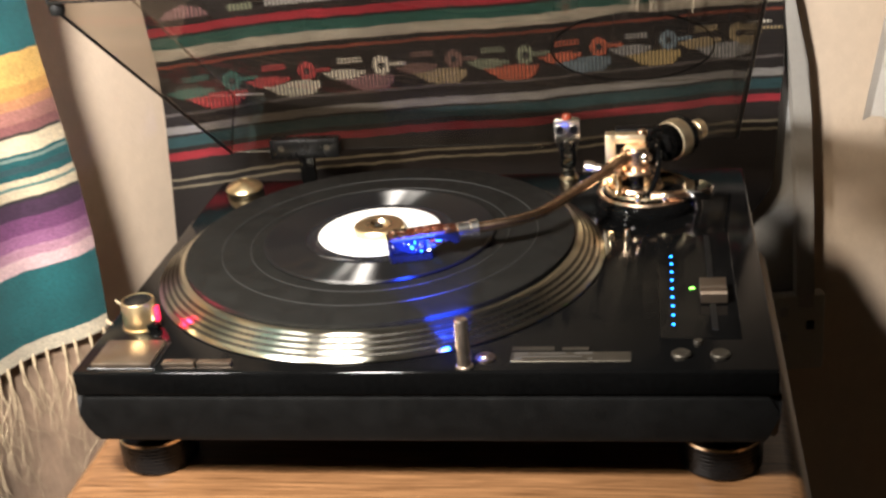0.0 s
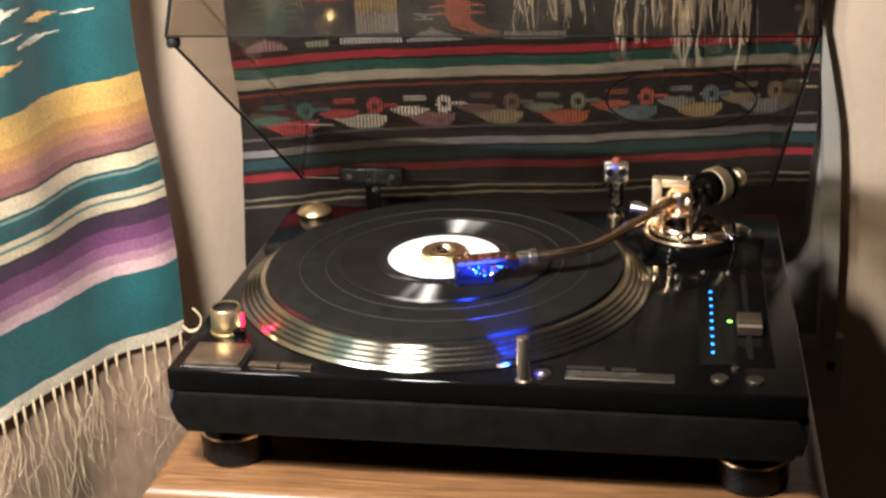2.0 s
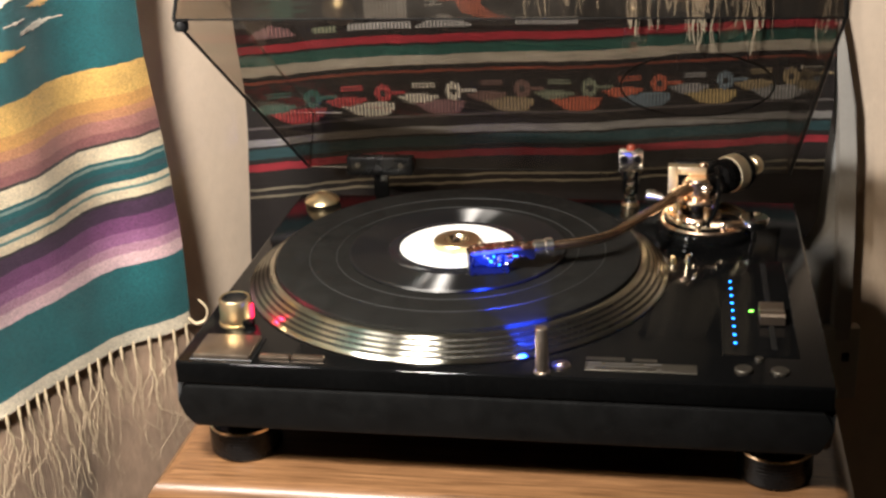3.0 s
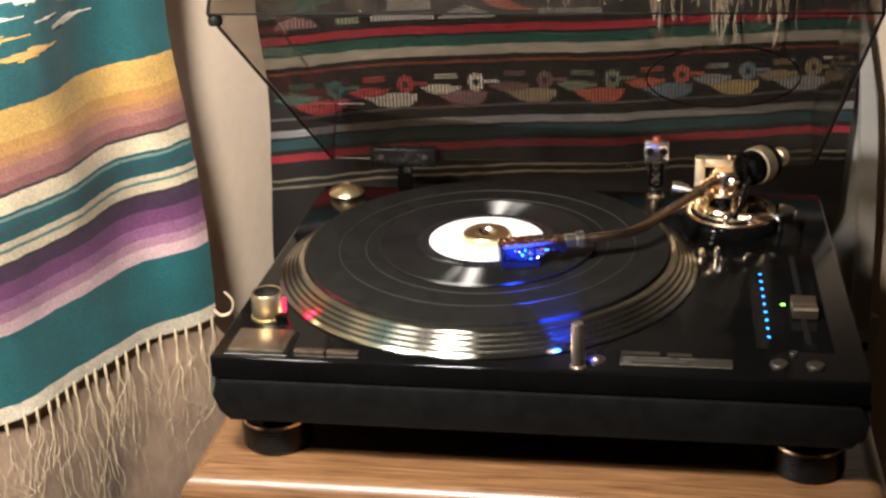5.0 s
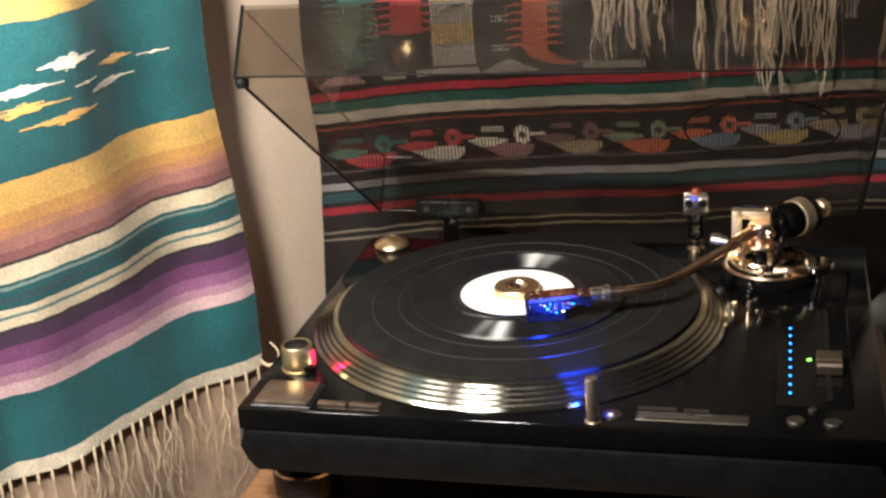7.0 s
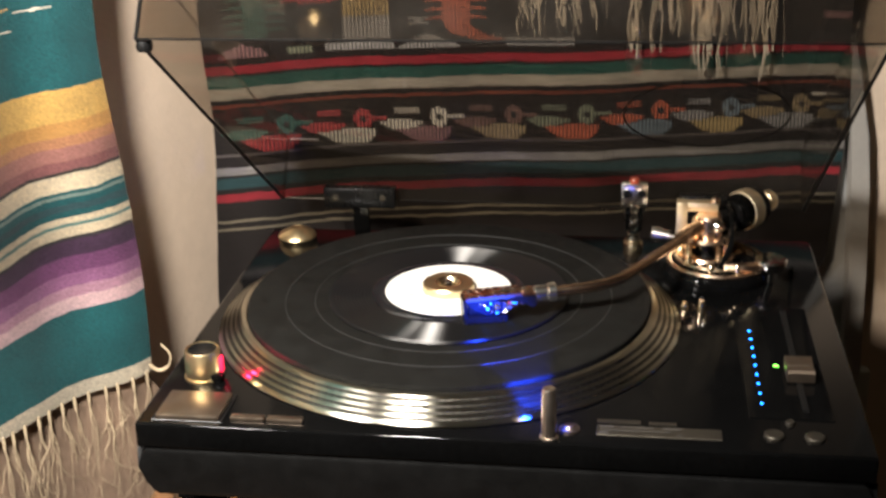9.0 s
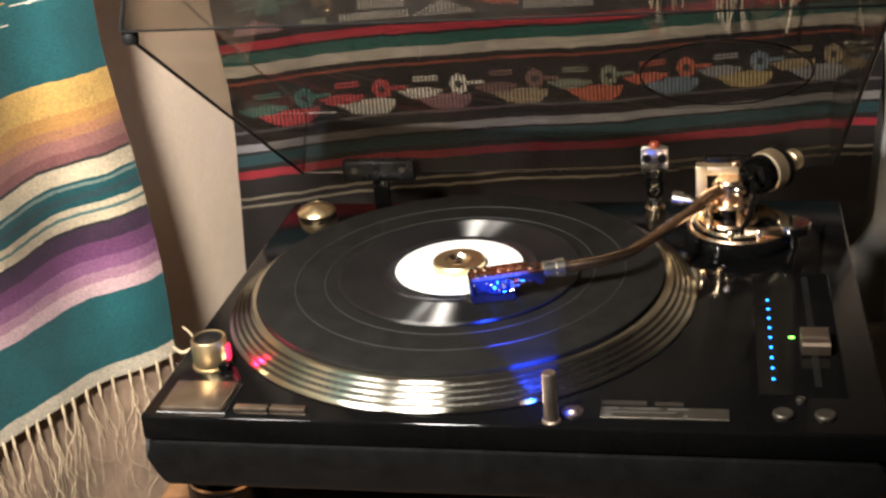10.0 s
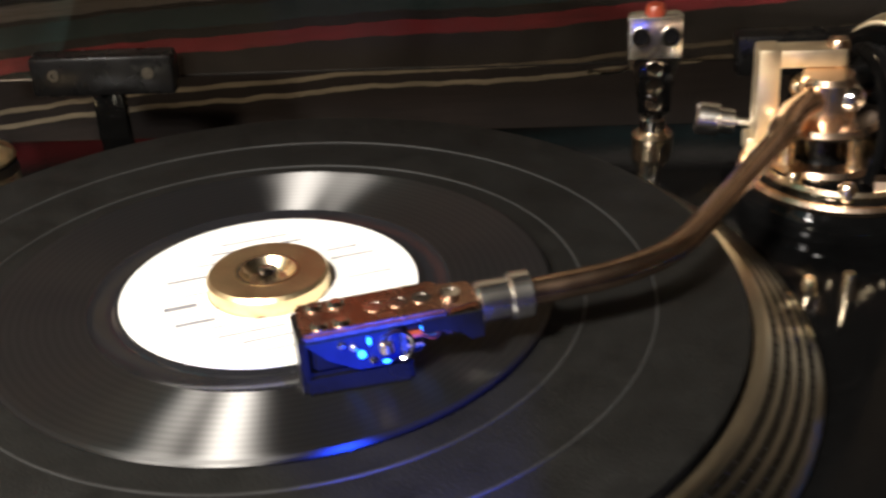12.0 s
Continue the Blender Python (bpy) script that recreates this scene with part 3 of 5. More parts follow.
# pivot: a ring, four pillars round a thin column, and a round cap
bm = B()
lathe(bm, [(0.0130, 0.012), (0.021, 0.012), (0.0215, 0.0140), (0.0205, 0.0160), (0.0130, 0.0160)], 36, Matrix.Translation((A0.x, A0.y, D)), True)
post = part("pivot_ring", bm, ROSE, arm_base)
for k in range(4):
    w = radians(30 + 90 * k)
    bm = B()
    lathe(bm, [(0.0034, 0.0155), (0.0027, 0.0170), (0.0027, 0.0265), (0.0034, 0.0285)], 14, Matrix.Translation((A0.x + 0.0165 * math.cos(w), A0.y + 0.0165 * math.sin(w), D)))
    part("pivot_pillar", bm, GOLD, post)
bm = B()
lathe(bm, [(0.0075, 0.012), (0.0060, 0.015), (0.0060, 0.0285)], 20, Matrix.Translation((A0.x, A0.y, D)))
part("pivot_column", bm, BLACK, post)
bm = B()
lathe(bm, [(0, 0.0280), (0.0195, 0.0280), (0.0200, 0.0292), (0.0185, 0.0310), (0.0120, 0.0320), (0, 0.0320)], 36, Matrix.Translation((A0.x, A0.y, D)))
part("pivot_cap", bm, ROSE, post)
# yoke: an open frame standing over the pivot
bm = B()
box(bm, 0.1665, 0.1748, 0.1085, 0.1200, D + 0.018, D + 0.0545, 0.0010)
box(bm, 0.1740, 0.1985, 0.1090, 0.1195, D + 0.0470, D + 0.0540, 0.0010)
box(bm, 0.1640, 0.1800, 0.1110, 0.1215, D + 0.012, D + 0.0190, 0.0012)
part("yoke", bm, YOKEGOLD, arm_base)
bm = B()
lathe(bm, [(0.0045, 0.040), (0.0045, 0.054), (0.0035, 0.0565), (0, 0.057)], 20, Matrix.Translation((0.1960, 0.1140, D)))
lathe(bm, [(0.009, 0.0300), (0.0105, 0.032), (0.0105, 0.045), (0.009, 0.047), (0, 0.047)], 28, Matrix.Translation((A0.x, A0.y, D)))
part("gimbal", bm, ROSE, arm_base)
bm = B()
lathe(bm, [(0.0042, -0.013), (0.0052, -0.0115), (0.0052, 0.0115), (0.0042, 0.013)], 20, axis(A0, (AIM.y, -AIM.x, 0)))
part("bearing", bm, CHROME, arm_base)
# arm tube
END = Vector((0.0775, -0.0345, D + 0.0375))
line = smooth_line([A0 + AIM * 0.012, A0 - AIM * 0.02, (0.166, 0.0635, D + 0.0395), (0.147, 0.028, D + 0.0395), (0.1330, 0.003, D + 0.0393), (0.122, -0.0135, D + 0.0390), (0.1070, -0.0245, D + 0.0386), (0.091, -0.0305, D + 0.0380), END], 6)
bm = B()
sweep(bm, line, [0.0051 if k < 12 else 0.0039 for k in range(len(line))], 16)
arm = part("arm_tube", bm, ROSEARM, tt, "curved rose-gold tonearm tube")
# counterweight
bm = B()
CW = axis(A0, AIM)
lathe(bm, [(0.0055, 0.010), (0.0055, 0.028), (0.0105, 0.029), (0.0105, 0.036), (0.0055, 0.036)], 28, CW)
part("arm_stub", bm, BLACK, arm)
bm = B()
lathe(bm, [(0.004, 0.0300), (0.0128, 0.0300), (0.0150, 0.0325), (0.0150, 0.0395), (0.0142, 0.0405)], 40, CW)
part("weight_dial", bm, LACQUER, arm, "glossy black numbered dial")
bm = B()
lathe(bm, [(0.0140, 0.0400), (0.0160, 0.0404), (0.0163, 0.0415), (0.0163, 0.0515), (0.0158, 0.0522), (0.004, 0.0522)], 40, CW)
part("counterweight", bm, YOKEGOLD, arm, "satin gold counterweight")
bm = B()
lathe(bm, [(0.004, 0.0520), (0.0160, 0.0521), (0.0165, 0.0530), (0.0165, 0.0575), (0.0155, 0.0588), (0.004, 0.0588)], 40, CW)
part("weight_back", bm, BLACK, arm)
bm = B()
lathe(bm, [(0.0078, 0.058), (0.0078, 0.070), (0.0085, 0.0705), (0.0085, 0.0780), (0.0075, 0.0795), (0, 0.0795)], 24, CW)
part("weight_stem", bm, YOKEGOLD, arm)
# collar and headshell
HS = (Vector((0.0155, -0.0525, D + 0.0358)) - END)
H = axis(END, HS)
bm = B()
lathe(bm, [(0.0042, -0.003), (0.0069, -0.0025), (0.0069, 0.0028), (0.0058, 0.0036), (0.0060, 0.0120), (0.0050, 0.0130), (0, 0.0130)], 28, H)
part("arm_collar", bm, SATIN, arm, "chrome locking collar")
along, across = HS.normalized(), Vector((HS.y, -HS.x, 0)).normalized()
up = along.cross(across)
if up.z < 0:
    up = -up


def shell_box(bm, s0, s1, w0, w1, h0, h1, taper=1.0, bevel=0.0):
    """A block in the headshell's own axes: along, across, up, from the collar's face."""
    vs = []
    for s, k in ((s0, 1.0), (s1, taper)):
        for w in (w0, w1):
            for h in (h0, h1):
                vs.append(bm.verts.new(END + along * s + across * w * k + up * h))
    for q in ((0, 1, 3, 2), (4, 6, 7, 5), (0, 4, 5, 1), (2, 3, 7, 6), (0, 2, 6, 4), (1, 5, 7, 3)):
        bm.faces.new([vs[i] for i in q])
    if bevel:
        bmesh.ops.bevel(bm, geom=list({e for v in vs for e in v.link_edges}), offset=bevel, segments=2, affect="EDGES")


bm = B()
shell_box(bm, 0.0125, 0.024, -0.0065, 0.0065, -0.0040, 0.0040, 1.25, 0.001)
shell_box(bm, 0.0225, 0.062, -0.0088, 0.0088, 0.0022, 0.0048, 1.0, 0.0008)
shell = part("headshell", bm, ROSEDARK, arm, "rose-gold drilled headshell")
for s, w in ((0.020, 0), (0.028, 0), (0.0345, 0), (0.041, 0), (0.051, -0.005), (0.057, -0.005), (0.051, 0.005), (0.057, 0.005)):
    bm = B()
    lathe(bm, [(0.0026, 0.0036), (0.0026, 0.0052), (0.0016, 0.0060), (0, 0.0060)] if s > 0.045 else [(0.0030, 0.0040), (0.0030, 0.0051), (0.0021, 0.0051), (0.0021, 0.0049), (0, 0.0049)], 14, axis(END + along * s + across * w, up))
    part("shell_screw", bm, CHROME, shell)


def shell_plate(bm, outline, w0, w1):
    """A flat piece standing along the headshell: an outline of (along, up) between two widths."""
    f, g = [bm.verts.new(END + along * p + across * w0 + up * h) for p, h in outline], [bm.verts.new(END + along * p + across * w1 + up * h) for p, h in outline]
    bm.faces.new(f)
    bm.faces.new(g[::-1])
    for k in range(len(f)):
        j = (k + 1) % len(f)
        bm.faces.new((f[k], g[k], g[j], f[j]))


for w0, w1 in ((-0.0094, -0.0084),):
    bm = B()
    shell_plate(bm, [(0.0130, 0.0030), (0.0130, -0.0050), (0.0165, -0.0055), (0.0190, -0.0030), (0.0235, -0.0012), (0.0300, -0.0005), (0.0300, 0.0030)], w0, w1)
    part("shell_skirt", bm, BLACK, shell)
bm = B()
shell_box(bm, 0.0300, 0.0600, -0.0074, 0.0074, -0.0080, 0.0022, 1.0, 0.0008)
cart = part("cartridge", bm, BLACK, arm, "black phono cartridge lit blue by the stylus light")
for w0, w1 in ((-0.0090, -0.0070), (0.0070, 0.0090)):
    bm = B()
    shell_plate(bm, [(0.0620, 0.0020), (0.0560, -0.0040), (0.0480, -0.0085), (0.0400, -0.0085), (0.0365, -0.0060), (0.0365, 0.0020)], w0, w1)
    part("cartridge_side", bm, CARTRIDGE, cart, "clear blue side shield")
bm = B()
shell_box(bm, 0.0330, 0.0635, -0.0082, 0.0082, -0.0168, -0.0085, 0.92, 0.0012)
part("stylus_holder", bm, BLACK, cart)
bm = B()
shell_box(bm, 0.0610, 0.0635, -0.0080, 0.0080, -0.0100, 0.0030, 1.0, 0.0006)
part("cartridge_nose", bm, BLACK, cart)
# the two blue pins are painted glints: they emit instead of reflecting
for s0, s1, h0, h1, m in ((0.0385, 0.0415, -0.0022, 0.0012, CHROME), (0.0442, 0.0452, -0.0012, 0.0012, BLUEGLINT), (0.0300, 0.0345, -0.0046, -0.0034, GOLD), (0.0300, 0.0345, -0.0016, -0.0004, REDPLASTIC), (0.0395, 0.0415, -0.0078, -0.0068, BLUEGLINT), (0.0345, 0.0362, -0.0070, 0.0010, CHROME)):
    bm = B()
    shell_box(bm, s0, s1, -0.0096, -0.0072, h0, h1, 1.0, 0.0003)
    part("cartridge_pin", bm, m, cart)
bm = B()
lathe(bm, [(0.0013, -0.0045), (0.0021, -0.0040), (0.0021, -0.0015), (0.0013, -0.0010), (0, -0.0010)], 12, axis(END + along * 0.0402 - across * 0.0092, up))
part("cartridge_pin", bm, GOLD, cart)
coil = []
for k in range(19):
    w = -0.4 + 5.0 * k / 18
    coil.append(END + along * (0.0372 + 0.0042 * math.cos(w)) - across * 0.0094 + up * (-0.0030 + 0.0046 * math.sin(w)))
bm = B()
sweep(bm, coil, 0.0006, 6)
part("cartridge_clip", bm, CHROME, cart, "bent wire clip")
# the blue rivet is another glint of the stylus light, made to emit
for s0, h0, m in ((0.0490, -0.0010, SATIN), (0.0520, 0.0004, CHROME), (0.0440, -0.0058, CHROME), (0.0470, -0.0036, BLUEGLINT)):
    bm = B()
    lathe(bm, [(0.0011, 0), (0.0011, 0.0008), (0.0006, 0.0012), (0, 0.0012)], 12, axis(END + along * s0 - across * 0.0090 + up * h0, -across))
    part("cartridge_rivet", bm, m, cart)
bm = B()
sweep(bm, [END + along * 0.055 - up * 0.0150, END + along * 0.059 - up * 0.0172], [0.0008, 0.0004], 6)
part("stylus", bm, CHROME, cart)
# the blue wire has the same emission, in place of the blue light on it
for k, c in enumerate((REDPLASTIC, BLUEGLINT, CHROME, BLACK)):
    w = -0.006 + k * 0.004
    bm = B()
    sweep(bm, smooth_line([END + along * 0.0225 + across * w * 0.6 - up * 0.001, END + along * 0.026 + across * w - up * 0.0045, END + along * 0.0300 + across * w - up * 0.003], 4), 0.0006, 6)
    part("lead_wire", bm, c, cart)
# lock knob, lift lever, bias dial
bm = B()
kx = axis((0.1625, 0.1285, D + 0.0185), (-0.95, 0.12, 0.10))
lathe(bm, [(0.0022, -0.014), (0.0022, 0.000), (0.0050, 0.0006), (0.0050, 0.006), (0.0066, 0.0066), (0.0066, 0.0140), (0.0054, 0.0152), (0, 0.0152)], 20, kx)
part("lock_knob", bm, SATIN, arm_base)
bm = B()
lathe(bm, [(0.0035, 0.009), (0.0035, 0.020), (0.0120, 0.0205), (0.0125, 0.022), (0.0125, 0.0270), (0.0115, 0.0282), (0, 0.0282)], 32, Matrix.Translation((0.2380, 0.0830, D - 0.008)))
part("bias_dial", bm, CHROME, arm_base, "chrome dial")
bm = B()
sweep(bm, smooth_line([(0.203, 0.074, D + 0.0155), (0.217, 0.072, D + 0.0160), (0.231, 0.078, D + 0.0150)], 5), 0.0042, 8)
part("lift_lever", bm, ROSE, arm_base)
bm = B()
sweep(bm, smooth_line([(0.206, 0.119, D + 0.050), (0.2085, 0.103, D + 0.046), (0.2075, 0.085, D + 0.030), (0.200, 0.073, D + 0.016)], 5), [0.0022] * 16, 10)
part("cueing_arm", bm, LACQUER, arm_base)
for k, (dx, dy) in enumerate(((-0.022, -0.018), (-0.006, -0.030), (0.014, -0.028), (-0.028, 0.006))):
    bm = B()
    lathe(bm, [(0.0034, 0.010), (0.0034, 0.0175), (0.0024, 0.0190), (0, 0.0190)], 14, Matrix.Translation((0.1985 + dx, 0.099 + dy, D)))
    part("base_screw", bm, GOLD, arm_base)
# little gold studs added in place of the arm's reflections in the deck
for x, y, h in ((0.163, 0.020, 0.004), (0.172, 0.027, 0.006), (0.184, 0.024, 0.009)):
    bm = B()
    lathe(bm, [(0.0030, 0), (0.0026, h * 0.6), (0.0018, h), (0, h)], 14, Matrix.Translation((x, y, D)))
    part("deck_glint", bm, GOLD, tt)
# socket in which the spare headshell stands
SP = Vector((0.1335, 0.155, D))
bm = B()
lathe(bm, [(0.0085, 0), (0.0085, 0.003), (0.0070, 0.0045), (0.0058, 0.0045), (0.0058, 0.001), (0, 0.001)], 24, Matrix.Translation(SP))
part("shell_socket", bm, GOLD, tt)

# dust cover: a box with its mouth towards the deck, raised on its hinge
HINGE, FRONT = Vector((0, 0.203, 0.875)), Vector((0, -0.104, 1.088))
lu = (FRONT - HINGE).normalized()
ln = Vector((0, -lu.z, lu.y)) * -1
if ln.z < 0:
    ln = -ln
LL, LH, LX0, LX1 = (FRONT - HINGE).length, 0.055, -0.177, 0.276


def lid_at(x, s, h):
    return Vector((x, 0, 0)) + HINGE + lu * s + ln * h


def lid_slab(bm, x0, x1, s0, s1, h0, h1):
    vs = [bm.verts.new(lid_at(x, s, h)) for x in (x0, x1) for s in (s0, s1) for h in (h0, h1)]
    for q in ((0, 1, 3, 2), (4, 6, 7, 5), (0, 4, 5, 1), (2, 3, 7, 6), (0, 2, 6, 4), (1, 5, 7, 3)):
        bm.faces.new([vs[i] for i in q])


W = 0.003
cover = thing("dust_cover", lid_at(0.05, 0, 0), "raised smoked acrylic dust cover hinged on the turntable", "dust cover")
for name, args in (("top_panel", (LX0, LX1, 0, LL, LH - W, LH)), ("back_panel", (LX0, LX1, 0, W, 0, LH - W)), ("front_panel", (LX0, LX1, LL - W, LL, 0, LH - W)),
                   ("side_panel", (LX0, LX0 + W, W, LL - W, 0, LH - W)), ("side_panel", (LX1 - W, LX1, W, LL - W, 0, LH - W))):
    bm = B()
    lid_slab(bm, *args)
    part(name, bm, ACRYLIC, cover, smooth=False)
for ends in (((LX0, 0), (LX0, LL)), ((LX1, 0), (LX1, LL)), ((LX0, LL), (LX1, LL)), ((LX0, 0), (LX1, 0))):
    bm = B()
    (xa, sa), (xb, sb) = ends
    sweep(bm, [lid_at(xa, sa, -0.0004), lid_at(xb, sb, -0.0004)], 0.0012 if xa == xb else 0.0008 if sa else 0.0004, 6)
    part("rim", bm, SMOKE, cover, "dark polished rim edge")
for x in (LX0, LX1):
    bm = B()
    sweep(bm, [lid_at(x, LL, 0), lid_at(x, LL, LH)], 0.0016, 6)
    part("corner_edge", bm, SMOKE, cover)
# painted glint: pale strips only where the back edges catch the lamp
for h, reach in ((0.0, 0.040), (LH, 0.028)):
    bm = B()
    sweep(bm, [lid_at(LX0 + 0.002, -0.0006, h), lid_at(LX0 + reach, -0.0006, h)], 0.0007, 6)
    part("edge_glint", bm, EDGEGLINT, cover)
for x in (LX0, LX1):
    bm = B()
    sweep(bm, [lid_at(x, -0.0006, 0.001), lid_at(x, -0.0006, LH)], 0.0006, 6)
    part("back_edge", bm, ACRYLIC, cover)
bm = B()
lathe(bm, [(0.0045, -0.003), (0.0055, 0), (0.0045, 0.004), (0, 0.005)], 16, Matrix.Translation(lid_at(LX0 + 0.003, LL - 0.008, -0.002)))
part("buffer", bm, RUBBER, cover, "black rubber corner buffer")
# oval outline on the top panel
bm = B()
ring = []
for k in range(64):
    w = 2 * math.pi * k / 64
    p = lid_at(0.189 + 0.066 * math.cos(w), 0.045 + 0.082 * math.sin(w) + 0.034, LH + 0.0006)
    ring.append(p)
sweep(bm, ring + ring[:1], 0.0009, 5, False)
part("oval_emblem", bm, SMOKE, cover, "thin dark oval outline")
for x0 in (-0.136, 0.172):
    bm = B()
    box(bm, x0, x0 + 0.064, 0.187, 0.199, D + 0.014, D + 0.0325, 0.002)
    hinge = part("hinge", bm, BLACK, cover, "black hinge block")
    bm = B()
    box(bm, x0 + 0.025, x0 + 0.039, 0.1905, 0.1970, D - 0.035, D + 0.0150, 0.001)
    part("hinge_tongue", bm, LACQUER, hinge)
    for x in (x0 + 0.011, x0 + 0.053):
        bm = B()
        lathe(bm, [(0.0027, 0), (0.0026, 0.0008), (0.0012, 0.0008), (0.0010, 0.0002), (0, 0.0002)], 14, axis((x, 0.187, D + 0.0245), (0, -1, 0.1)))
        part("hinge_screw", bm, LABELPLATE, hinge)

# ---- on the platter ----
slip = thing("slipmat", (0, 0, D + 0.012), "black rubber slipmat with two thin rings on the platter", "slipmat")
bm = B()
lathe(bm, [(0.0036, 0.0121), (0.1462, 0.0121), (0.1468, 0.0140), (0.1462, 0.0176), (0.1440, 0.0184), (0.0036, 0.0184)], 96, Matrix.Translation((0, 0, D)), True)
part("mat_disc", bm, FELT, slip)
for r in (0.0975, 0.1190):
    bm = B()
    lathe(bm, [(r - 0.0004, 0.0183), (r - 0.0003, 0.0188), (r + 0.0003, 0.0188), (r + 0.0004, 0.0183)], 96, Matrix.Translation((0, 0, D)))
    part("mat_ring", bm, FELTLINE, slip)
rec = thing("record", (0, 0, D + 0.0185), "black seven-inch vinyl single with a white paper label", "record")
bm = B()
lathe(bm, [(0.0192, 0.0186), (0.0865, 0.0186), (0.0876, 0.0194), (0.0876, 0.0204), (0.0868, 0.0211), (0.0850, 0.0212), (0.0835, 0.0208), (0.0560, 0.0208)], 96, Matrix.Translation((0, 0, D)))
bmesh.ops.translate(bm, vec=(0, 0, -D), verts=bm.verts)
part("groove_band", bm, VINYL, rec, at=(0, 0, D))
bm = B()
lathe(bm, [(0.0560, 0.0208), (0.0555, 0.0205), (0.0485, 0.0205), (0.0475, 0.0214), (0.0462, 0.0218), (0.0192, 0.0218), (0.0192, 0.0186)], 96, Matrix.Translation((0, 0, D)))
part("run_out", bm, DEADWAX, rec)
bm = B()
lathe(bm, [(0.0192, 0.0219), (0.0462, 0.0219), (0.0461, 0.0222), (0.0192, 0.0222)], 72, Matrix.Translation((0, 0, D)), True)
label = part("paper_label", bm, PAPER, rec, "white paper label with lines of print")
# print: plain bars, turned with the label
for u, v, l, w in ((-0.030, 0.0135, 0.028, 0.0012), (-0.026, 0.0035, 0.022, 0.0006), (-0.033, -0.003, 0.010, 0.0022), (-0.030, -0.0075, 0.034, 0.0005), (-0.031, -0.0135, 0.012, 0.0016),
                   (-0.030, -0.0185, 0.038, 0.0005), (-0.020, -0.0245, 0.020, 0.0008), (-0.014, -0.030, 0.022, 0.0008), (-0.010, -0.0365, 0.018, 0.0006), (0.022, 0.010, 0.014, 0.0008),
                   (0.022, 0.016, 0.010, 0.0008), (-0.014, 0.027, 0.030, 0.0010), (-0.010, 0.0325, 0.022, 0.0007), (-0.020, 0.021, 0.018, 0.0006), (0.024, -0.004, 0.014, 0.0006)):
    bm = B()
    box(bm, u, u + l, v - w / 2, v + w / 2, 0.0221, 0.02235)
    bmesh.ops.rotate(bm, cent=(0, 0, 0), matrix=Matrix.Rotation(radians(20), 3, "Z"), verts=bm.verts)
    bmesh.ops.translate(bm, vec=(0, 0, D), verts=bm.verts)
    part("print_bar", bm, INK, label, smooth=False)
ad = thing("single_adapter", (0, 0, D + 0.0186), "turned brass adapter in the record's wide hole", "adapter")
bm = B()
lathe(bm, [(0.0100, 0.0186), (0.0188, 0.0186), (0.0190, 0.0268), (0.0180, 0.0280), (0.0100, 0.0280)], 48, Matrix.Translation((0, 0, D)), True)
part("adapter_body", bm, BRASS, ad)
bm = B()
lathe(bm, [(0.0036, 0.0186), (0.0099, 0.0186), (0.0099, 0.0281), (0.0088, 0.0281), (0.0062, 0.0246), (0.0036, 0.0240)], 40, Matrix.Translation((0, 0, D)), True)
part("adapter_cone", bm, GOLD, ad, "polished dished centre")

dome = thing("brass_dome", (-0.152, 0.152, D), "shallow brass dome adapter resting on the deck corner", "adapter")
bm = B()
lathe(bm, [(0, 0.0002), (0.0160, 0.0002), (0.0164, 0.0015), (0.0150, 0.0040), (0.0050, 0.0092), (0.0040, 0.0096), (0.0034, 0.0090), (0, 0.0090)], 40, Matrix.Translation((-0.152, 0.152, D)))
part("dome_body", bm, BRASS, dome)

# spare headshell, upright in its socket
sh = thing("spare_headshell", SP, "chrome and gold spare headshell standing in its socket", "headshell")
bm = B()
lathe(bm, [(0.0054, 0.0015), (0.0054, 0.010), (0.0046, 0.011), (0.0046, 0.013)], 20, Matrix.Translation(SP))
part("shell_plug", bm, CHROME, sh)
bm = B()
out = [(-0.0058, 0.012), (0.0058, 0.012), (0.0072, 0.031), (0.0108, 0.036), (0.0108, 0.055), (-0.0108, 0.055), (-0.0108, 0.036), (-0.0072, 0.031)]
f = [bm.verts.new((SP.x + x, SP.y - 0.0035, SP.z + z)) for x, z in out]
g = [bm.verts.new((SP.x + x, SP.y + 0.0030, SP.z + z)) for x, z in out]
bm.faces.new(f)
bm.faces.new(g[::-1])
for k in range(len(out)):
    j = (k + 1) % len(out)
    bm.faces.new((f[k], g[k], g[j], f[j]))
bmesh.ops.bevel(bm, geom=bm.edges[:], offset=0.0009, segments=2, affect="EDGES")
part("shell_body", bm, CHROME, sh, "polished drilled shell")
for x, z0, r in ((0, 0.018, 0.0030), (0, 0.0255, 0.0027), (0, 0.0325, 0.0026)):
    bm = B()
    lathe(bm, [(r + 0.0012, 0), (r + 0.0010, 0.0010), (r, 0.0010), (r * 0.9, 0.0002), (0, 0.0002)], 18, axis((SP.x + x, SP.y - 0.0040, SP.z + z0), (0, -1, 0)))
    part("bore", bm, CHROME, sh)
for x in (-0.0058, 0.0058):
    bm = B()
    lathe(bm, [(0.0042, 0), (0.0040, 0.0014), (0.0032, 0.0014), (0.0030, 0.0006), (0, 0.0006)], 20, axis((SP.x + x, SP.y - 0.0044, SP.z + 0.0465), (0, -1, 0)))
    eye = part("slot_ring", bm, CHROME, sh)
    bm = B()
    lathe(bm, [(0.0029, 0.0007), (0.0027, 0.0011), (0, 0.0011)], 18, axis((SP.x + x, SP.y - 0.0044, SP.z + 0.0465), (0, -1, 0)))
    part("slot_hole", bm, BLACK, eye)
bm = B()
